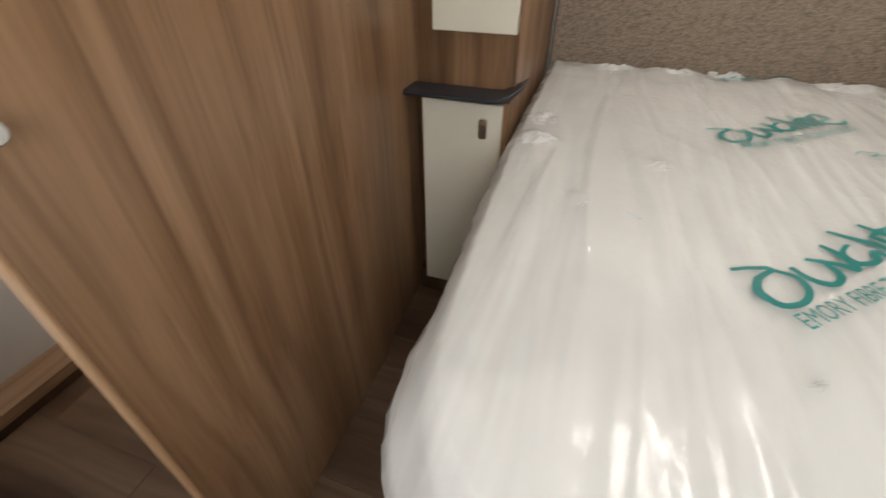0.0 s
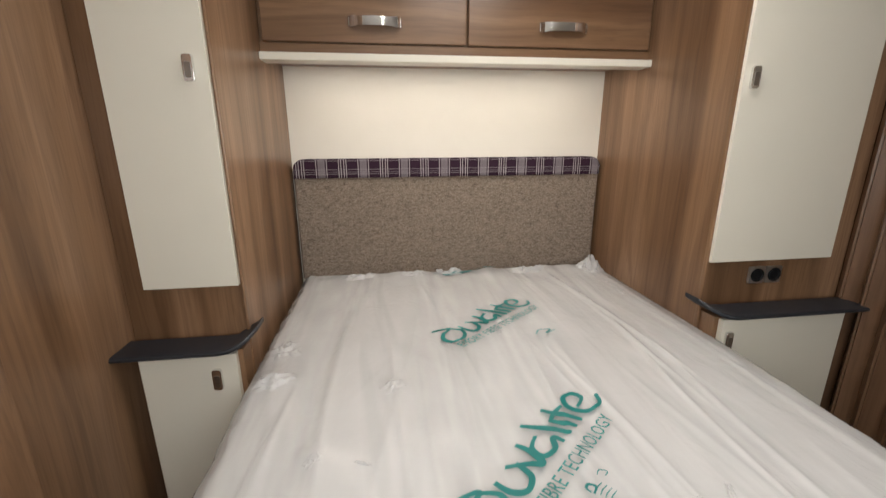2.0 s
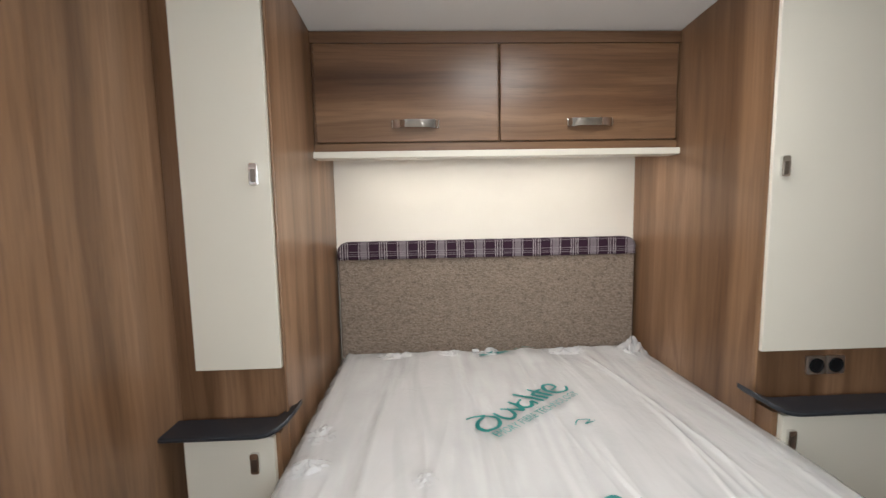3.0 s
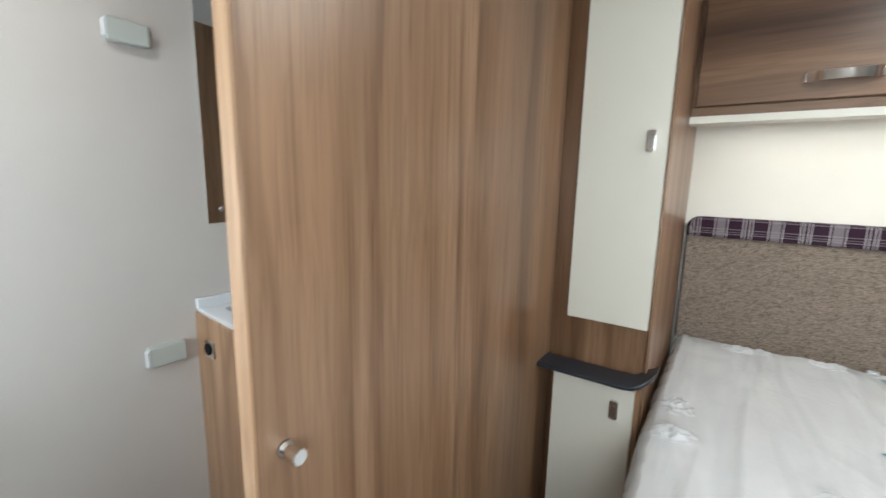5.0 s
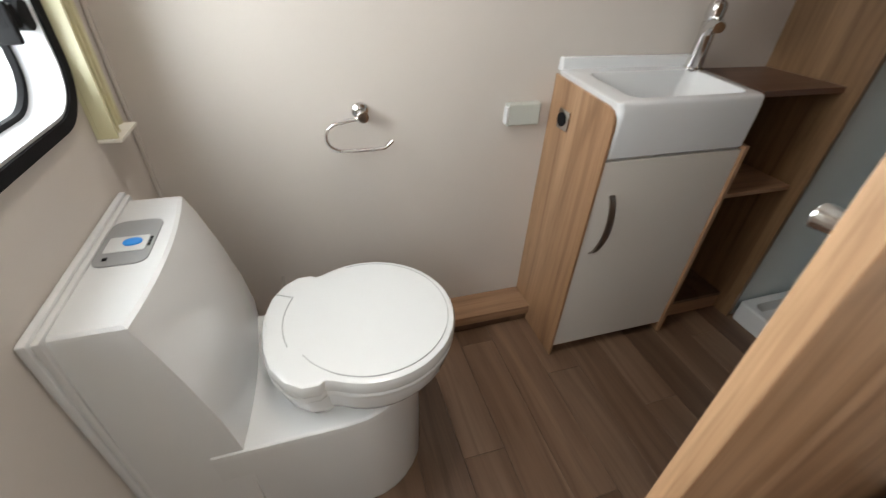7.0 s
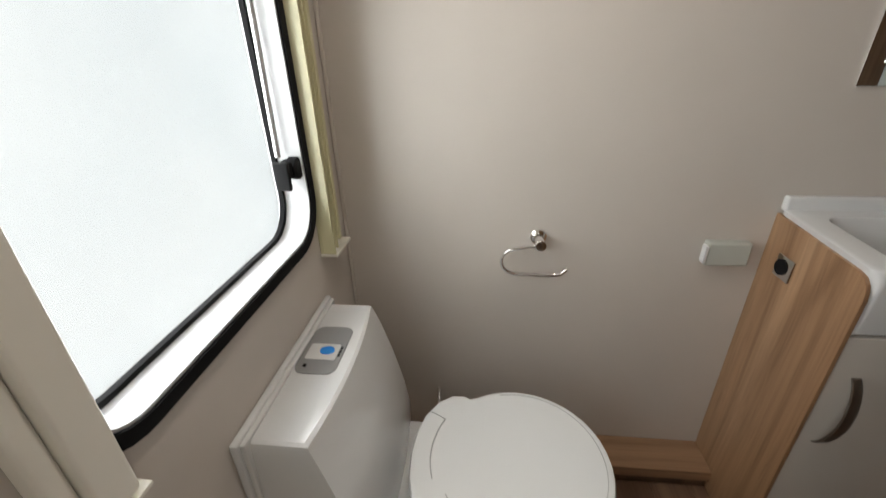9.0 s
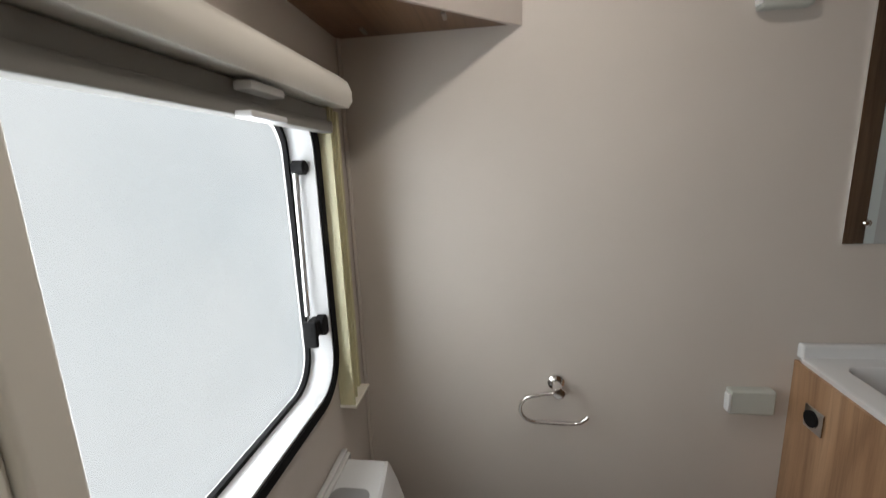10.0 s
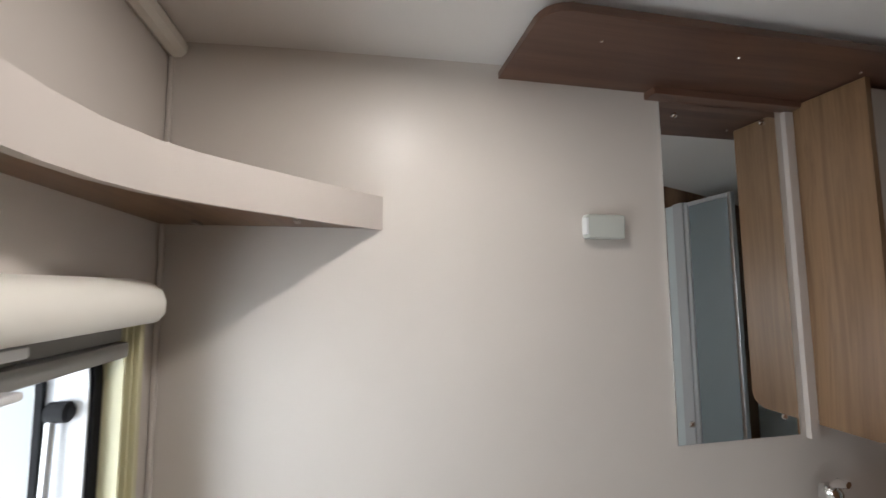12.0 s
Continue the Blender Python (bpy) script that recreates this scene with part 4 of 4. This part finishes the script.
# ---- bed ----
bed = thing("island_bed", (0.47, 0.9, 0.0), "island bed with dark base under a wrapped mattress", "bed")


def bed_outline(inset, n=10):
    """Half-round foot corners, slightly tapered sides."""
    pts = []
    x0, x1, y0, y1 = -0.166 + inset, 1.098 - inset, 0.115 + inset, 1.742
    left = [(x0, y1), (x0, 1.0), (x0 + 0.012, 0.60), (x0 + 0.028, 0.36)]
    for i in range(n + 1):
        t = math.radians(180 + 90 * i / n)
        left.append((x0 + 0.242 + 0.214 * math.cos(t), y0 + 0.245 + 0.245 * math.sin(t)))
    right = [(x0 + x1 - x, y) for x, y in reversed(left)]
    return left + right


part("base", slab(bed_outline(0.09), "z", 0.05, 0.50, 0.004), walnut_dark, bed, "dark walnut bed box")
part("plinth", slab(bed_outline(0.16), "z", 0.0, 0.049), joint_shade_black, bed)
part("slat_deck", slab(bed_outline(0.035), "z", 0.501, 0.523, 0.004), steel_frame, bed, "dark slatted deck frame")

mat = thing("mattress", (0.47, 0.9, 0.524), "white mattress in crinkled clear plastic wrap with teal print", "mattress")


def fold_height(x, y):
    """Height of the wrapped top: long sharp folds that run from head to foot, and soft puckers."""
    h = 0.0
    calm = 1 - 0.6 * math.exp(-((x - 0.50) ** 2 + (y - 1.20) ** 2) / 0.05)
    for x0, lean, wide, tall, y0, y1 in FOLDS:
        if y <= y0 or y >= y1:
            continue
        d = (x - x0 - lean * (y - 1.0) - 0.012 * math.sin(5 * y + 9 * x0)) / wide
        if -3.2 < d < 6.0:
            gate = min(1.0, (y - y0) / 0.18) * min(1.0, (y1 - y) / 0.18)
            h += tall * gate * calm * (math.exp(-d * d) if d < 0 else math.exp(-0.6 * d))
    h += 0.0035 * noise.noise((x * 5.0, y * 2.2, 0.3)) + 0.0009 * noise.noise((x * 22.0, y * 6.0, 4.1))
    if y > 1.5:
        h += 0.030 * max(0.0, y - 1.56) / 0.16 * max(0.0, noise.noise((x * 11.0, 7.0, y * 3.0)) + 0.12)
        h += 0.010 * (y - 1.5) / 0.24 * noise.noise((x * 9.0, 2.0, y * 4.0))
    if y < 0.62:
        h += 0.0032 * min(1.0, (0.62 - y) / 0.25) * noise.noise((x * 26.0, y * 7.0, 1.7))
    for px, py, wide, tall in ((1.045, 1.69, 0.035, 0.030), (-0.115, 0.99, 0.028, 0.012), (-0.06, 0.96, 0.022, 0.007), (0.17, 0.92, 0.020, 0.005), (0.02, 0.72, 0.016, 0.005)):
        h += tall * math.exp(-((x - px) ** 2 + (y - py) ** 2) / wide ** 2)
    return h


draw = random.Random(11)
FOLDS = []
for i in range(26):
    y0 = draw.uniform(-0.2, 0.8)
    FOLDS.append((draw.uniform(-0.10, 1.05), draw.uniform(-0.10, 0.16), draw.uniform(0.005, 0.014), draw.uniform(0.002, 0.0046), y0, y0 + draw.uniform(0.6, 1.4)))
for i in range(14):
    y0 = draw.uniform(0.1, 1.5)
    FOLDS.append((draw.uniform(-0.10, 1.05), draw.uniform(-1.4, 1.4), draw.uniform(0.004, 0.008), draw.uniform(0.001, 0.0025), y0, y0 + draw.uniform(0.16, 0.32)))


def dense(outline, step=0.012):
    pts = []
    for (ax, ay), (bx, by) in zip(outline, outline[1:] + outline[:1]):
        k = max(1, round(math.hypot(bx - ax, by - ay) / step))
        pts += [(ax + (bx - ax) * i / k, ay + (by - ay) * i / k) for i in range(k)]
    return pts


rim = dense(bed_outline(0.0))
mid = [(0.466, min(1.45, max(0.30, y))) for x, y in rim]
TOP, BOTTOM = 0.683, 0.524


def mattress_skin(inward, drop, folds):
    """The mattress's outside; inward and drop shrink it, folds: with the wrap's creases."""
    rings = []
    for z, inset in ((BOTTOM, 0.030), (BOTTOM + 0.008, 0.012), (BOTTOM + 0.03, 0.004), (BOTTOM + 0.08, 0.0), (TOP - 0.045, 0.001), (TOP - 0.024, 0.006), (TOP - 0.010, 0.015), (TOP - 0.003, 0.028)):
        ring = []
        for (x, y), (cx, cy) in zip(rim, mid):
            d = Vector((cx - x, cy - y, 0))
            d.normalize()
            wob = (0.004 * noise.noise((x * 14, y * 14, z * 9)) + 0.003 * noise.noise((x * 40, y * 40, z * 16))) * folds
            flare = 0.055 * folds * max(0.0, 1 - abs(y - 0.15) / 0.28) * max(0.0, min(1.0, (TOP - 0.012 - z) / 0.05))
            ring.append(Vector((x, y, max(z - drop, BOTTOM))) + d * (inset + inward + wob - flare))
        rings.append(ring)
    last = [(p.x, p.y) for p in rings[-1]]
    steps = 150 if folds else 12
    for k in range(1, steps + 1):
        f = k / steps
        ring = []
        for (x, y), (cx, cy) in zip(last, mid):
            px, py = x + (cx - x) * f, y + (cy - y) * f
            lift = fold_height(px, py) * min(1, 0.25 + 9 * f) if folds else 0.0
            ring.append(Vector((px, py, TOP - drop - 0.003 * max(0, 1 - 4 * f) + lift)))
        rings.append(ring)
    bm = loft(rings, cap=False)
    bmesh.ops.remove_doubles(bm, verts=bm.verts, dist=0.0002)
    return bm


part("core", mattress_skin(0.010, 0.010, 0), ticking, mat, "white quilted ticking", 60)
wrap_skin = mattress_skin(0.0, 0.0, 1)
wrap_tree = BVHTree.FromBMesh(wrap_skin)
part("plastic_wrap", wrap_skin, film, mat, "clear crinkled plastic wrap", 60)


def crumple(x0, y0, wide, deep, angle, tall, seed):
    """A puckered, shiny bit of loose wrap that stands off the top."""
    bm, n = bmesh.new(), 22
    c, s = math.cos(radians(angle)), math.sin(radians(angle))
    grid = []
    for i in range(n + 1):
        row = []
        for k in range(n + 1):
            u, v = i / n * 2 - 1, k / n * 2 - 1
            x, y = x0 + u * wide * c - v * deep * s, y0 + u * wide * s + v * deep * c
            hit = wrap_tree.ray_cast(Vector((x, y, 1.2)), Vector((0, 0, -1)))[0]
            fade = max(0.0, 1 - u * u) * max(0.0, 1 - v * v)
            ridge = 1 - abs(noise.noise((u * 1.6 + seed, v * 2.8, seed))) * 2.4
            ridge += 0.5 * (1 - abs(noise.noise((u * 5.0, v * 4.0 + seed, 2.0 * seed))) * 2.5)
            row.append(bm.verts.new((x, y, (hit.z if hit else TOP - 0.012) - 0.002 + fade * tall * max(0.0, ridge))))
        grid.append(row)
    for i in range(n):
        for k in range(n):
            bm.faces.new((grid[i][k], grid[i + 1][k], grid[i + 1][k + 1], grid[i][k + 1]))
    return part("wrap_pucker", bm, film, mat, "glossy pucker of loose wrap", 50)


crumple(-0.095, 0.965, 0.060, 0.034, 12, 0.013, 1.3)
crumple(-0.10, 1.12, 0.045, 0.060, 25, 0.010, 7.7)
crumple(0.180, 0.905, 0.036, 0.030, 35, 0.006, 2.9)
crumple(0.035, 0.700, 0.026, 0.016, 50, 0.004, 4.1)
crumple(1.030, 1.665, 0.055, 0.060, 40, 0.034, 5.3)
crumple(0.44, 1.690, 0.050, 0.032, 5, 0.017, 8.4)
crumple(0.28, 1.685, 0.055, 0.036, -8, 0.014, 3.6)
crumple(0.76, 1.680, 0.090, 0.040, 4, 0.018, 6.2)
crumple(0.06, 1.680, 0.080, 0.038, 6, 0.014, 9.9)


for i in range(9):
    crumple(draw.uniform(0.10, 0.98), draw.uniform(0.20, 0.36), draw.uniform(0.018, 0.032), draw.uniform(0.06, 0.11), draw.uniform(-14, 10), draw.uniform(0.002, 0.004), 11.0 + 1.7 * i)
for i in range(7):
    crumple(draw.uniform(-0.06, 1.0), draw.uniform(0.30, 1.45), draw.uniform(0.014, 0.030), draw.uniform(0.006, 0.012), draw.uniform(-40, 60), 0.004, 41.0 + 2.3 * i)
for x, w, h in ((0.388, 0.015, 0.010), (0.452, 0.011, 0.014)):
    part("wrap_tag", box(x - w, x + w, 1.700, 1.716, TOP - 0.004, TOP + h, 0.005, 2), film, mat, "small clear plastic wrap closure")


def on_bed(u, v, at, angle, lift):
    """A point of a print lying on the mattress."""
    c, s = math.cos(radians(angle)), math.sin(radians(angle))
    x, y = at[0] + u * c - v * s, at[1] + u * s + v * c
    hit = wrap_tree.ray_cast(Vector((x, y, 1.2)), Vector((0, 0, -1)))[0]
    return Vector((x, y, (hit.z if hit else TOP) + lift))


def stroke(points, width, at, angle, size, parent, name="print_stroke"):
    """A flat painted stroke through points given in print heights."""
    fine = []
    for i in range(len(points) - 1):
        p0, p1, p2, p3 = points[max(i - 1, 0)], points[i], points[i + 1], points[min(i + 2, len(points) - 1)]
        for k in range(10):
            t = k / 10
            fine.append(tuple(0.5 * (2 * b + (c - a) * t + (2 * a - 5 * b + 4 * c - d) * t * t + (3 * b - a - 3 * c + d) * t ** 3) for a, b, c, d in zip(p0, p1, p2, p3)))
    fine.append(points[-1])
    bm = bmesh.new()
    prev = None
    for i, (u, v) in enumerate(fine):
        du = fine[min(i + 1, len(fine) - 1)][0] - fine[max(i - 1, 0)][0]
        dv = fine[min(i + 1, len(fine) - 1)][1] - fine[max(i - 1, 0)][1]
        ln = math.hypot(du, dv) or 1
        w = width * (0.55 + 0.45 * math.sin(math.pi * min(1, max(0.08, i / len(fine)))))
        su, sv = size if isinstance(size, tuple) else (size, size)
        a = bm.verts.new(on_bed((u - dv / ln * w) * su, (v + du / ln * w) * sv, at, angle, 0.0048))
        b = bm.verts.new(on_bed((u + dv / ln * w) * su, (v - du / ln * w) * sv, at, angle, 0.0048))
        if prev:
            bm.faces.new((prev[0], prev[1], b, a))
        prev = (a, b)
    return part(name, bm, teal_print, parent, "teal printed stroke", 0)


MARK = [
    [(0.10, 1.38), (0.42, 1.28), (0.66, 1.02), (0.30, 0.92), (0.05, 0.58), (0.10, 0.16), (0.42, 0.02), (0.74, 0.22), (0.86, 0.62), (0.66, 1.02)],
    [(1.00, 0.92), (1.02, 0.45), (1.22, 0.14), (1.52, 0.30), (1.60, 0.85)],
    [(1.40, 1.00), (1.75, 0.55), (1.92, 0.28), (2.02, 0.80), (1.98, 1.22)],
    [(2.45, 0.98), (2.12, 0.80), (2.06, 0.42), (2.38, 0.28), (2.62, 0.55), (2.66, 0.20)],
    [(2.50, 1.55), (2.80, 0.85), (2.98, 0.20)],
    [(3.02, 1.00), (3.14, 0.60), (3.24, 0.20)],
    [(3.22, 1.45), (3.38, 0.75), (3.52, 0.22)],
    [(3.05, 0.95), (3.36, 1.05), (3.62, 1.00)],
    [(3.85, 0.62), (4.20, 0.70), (4.22, 1.08), (3.92, 1.18), (3.70, 0.80), (3.85, 0.28), (4.28, 0.12), (4.52, 0.42)],
]


def lettering(text, size, at, angle, stretch, parent):
    """Printed words, laid on the folds."""
    cu = bpy.data.curves.new("lettering", "FONT")
    cu.body, cu.size, cu.resolution_u = text, size, 2
    ob = new("lettering_source", cu)
    bpy.context.view_layer.update()
    me = bpy.data.meshes.new_from_object(ob.evaluated_get(bpy.context.evaluated_depsgraph_get()))
    bpy.data.objects.remove(ob)
    bm = bmesh.new()
    bm.from_mesh(me)
    for v in bm.verts:
        v.co = on_bed(v.co.x * stretch, v.co.y, at, angle, 0.0048)
    return part("lettering", bm, teal_print, parent, "teal printed words", 0)


def mark(at, angle, size, words):
    p = thing("printed_mark", (*at, TOP), "teal flowing brand mark printed on the plastic wrap", "print", "prints on the wrap")
    for s in MARK:
        stroke(s, 0.080, at, angle, size, p)
    if words:
        c, s = math.cos(radians(angle)), math.sin(radians(angle))
        lettering("EMORY FIBRE TECHNOLOGY", 0.038, (at[0] + 0.004 * c + 0.034 * s, at[1] + 0.004 * s - 0.034 * c), angle, 0.76, p)


mark((0.300, 0.502), 41.5, (0.097, 0.062), True)
mark((0.342, 1.072), 38.0, (0.088, 0.066), True)
icon = thing("printed_mark", (0.50, 0.56, TOP), "small teal recycling icon printed on the plastic wrap", "print", "prints on the wrap")
stroke([(0.0, 0.0), (0.5, 0.1), (0.45, 0.5), (0.1, 0.5), (0.0, 0.15)], 0.09, (0.482, 0.565), 40, 0.028, icon)
stroke([(0.0, 0.0), (0.5, 0.4), (1.0, 0.1), (0.6, -0.2)], 0.05, (0.505, 0.600), 10, 0.022, icon)
for k in range(4):
    stroke([(0.0, 0.3 * k), (0.5, 0.3 * k + 0.06), (1.1, 0.3 * k)], 0.035, (0.500, 0.548), 42, 0.026, icon)
icon = thing("printed_mark", (0.60, 1.13, TOP), "small teal icon printed on the plastic wrap", "print", "prints on the wrap")
stroke([(0.0, 0.0), (0.4, 0.3), (0.9, 0.1), (0.5, -0.1), (1.1, -0.05)], 0.035, (0.585, 1.10), 20, 0.06, icon)
frag = thing("printed_mark", (0.46, 1.68, TOP), "smudged teal print at the head of the wrap", "print", "prints on the wrap")
stroke([(0.0, 0.0), (0.5, 0.25), (1.1, 0.05), (1.7, 0.3)], 0.14, (0.40, 1.66), 6, 0.07, frag)
stroke([(0.1, -0.25), (0.7, -0.1), (1.4, -0.22)], 0.09, (0.40, 1.67), 10, 0.07, frag)
stroke([(0.0, 0.0), (0.6, 0.15), (1.3, 0.05)], 0.07, (0.54, 1.69), 4, 0.07, frag)

# ---- folding partition door beyond the wide wardrobe ----
fold = thing("folding_door", (1.60, 0.85, 0.0), "dark walnut concertina door folded against the wardrobe", "folding door")
zig = [(1.560, 1.110), (1.535, 1.080), (1.572, 1.052), (1.536, 1.020), (1.572, 0.990), (1.537, 0.955), (1.574, 0.920), (1.540, 0.885), (1.576, 0.850), (1.545, 0.80), (1.60, 0.72)]
for a, b in zip(zig, zig[1:]):
    d = (Vector((*b, 0)) - Vector((*a, 0))).normalized()
    s = Vector((d.y, -d.x, 0)) * 0.004
    a3, b3 = Vector((*a, 0.03)) + d * 0.002, Vector((*b, 0.03)) - d * 0.002
    up = Vector((0, 0, 1.84))
    part("fold_panel", loft([[a3 + s, b3 + s, b3 - s, a3 - s], [a3 + s + up, b3 + s + up, b3 - s + up, a3 - s + up]]), walnut_mid, fold, "", 20)
grip = part("grip", tube([(1.534, 1.050, 1.262), (1.518, 1.043, 1.258), (1.508, 1.030, 1.245), (1.508, 1.012, 1.224), (1.520, 1.000, 1.212), (1.536, 0.994, 1.208)], [0.008, 0.009, 0.010, 0.010, 0.009, 0.008], 10), oak_edge, fold, "turned oak grip", 60)
structure("wall_wardrobe_side", box(1.600, 1.625, 0.72, HEAD - 0.001, 0.0, 1.85), walnut_dark, "dark walnut partition beyond the wardrobe", "wall", 0)

# ---- ceiling lights and an added rooflight ----
for x, y, z, r in ((-0.94, -0.06, 1.9865, 0.048), (0.45, 0.02, 1.9885, 0.056)):
    lamp = thing("ceiling_light", (x, y, z), "flush round ceiling downlight with a satin rim", "ceiling light", "ceiling downlights")
    part("rim", slab([(x + r * math.cos(2 * math.pi * i / 28), y + r * math.sin(2 * math.pi * i / 28)) for i in range(28)], "z", z - 0.016, z, hole=[(x + (r - 0.010) * math.cos(2 * math.pi * i / 28), y + (r - 0.010) * math.sin(2 * math.pi * i / 28)) for i in range(28)]), aluminium, lamp)
    part("diffuser", lathe((x, y, z - 0.004), (0, 0, 1), [(0, r - 0.0105), (0.003, r - 0.0105)], 28), glow, lamp, "glowing diffuser")
# unseen rooflight, added as a housing for the overhead fill
roof = thing("rooflight", (0.55, 0.85, 1.93), "unseen square rooflight with a white frame, added over the bed", "rooflight")
part("window_frame", slab(rounded(0.36, 0.74, 0.67, 1.03, 0.03, 5), "z", 1.898, 1.955, hole=rounded(0.385, 0.715, 0.695, 1.005, 0.02, 5)), frame_plastic, roof)
part("pane", slab(rounded(0.384, 0.716, 0.694, 1.006, 0.02, 5), "z", 1.908, 1.913), glow, roof, "glowing pane of the added rooflight")

# ---- floor planks ----
WIDE, LONG = 0.118, 0.92
PLANKS = {}


def plank_mesh(long, wide):
    """One shared mesh for each size of plank; those cut at a wall have their own."""
    key = (round(long, 4), round(wide, 4))
    if key not in PLANKS:
        me = bpy.data.meshes.new("plank")
        bm = box(0, long - 0.0010, 0, wide - 0.0010, -0.004, 0.0, 0.0004, 1)
        bm.to_mesh(me)
        bm.free()
        me.materials.append(plank_wood)
        PLANKS[key] = me
    return PLANKS[key]


row = 0
y = SIDE - 0.064
while y < HEAD - 0.01:
    y_near = max(y, SIDE)
    x = END - (0.37 * row) % LONG
    while x < EAST:
        x0, x1, y1 = max(x, END), min(x + LONG, EAST), min(y + WIDE, HEAD)
        if x1 - x0 > 0.02:
            p = new("plank", plank_mesh(x1 - x0, y1 - y_near))
            p.location = (x0, y_near, 0)
            p.parent = floor
        x += LONG
    y += WIDE
    row += 1
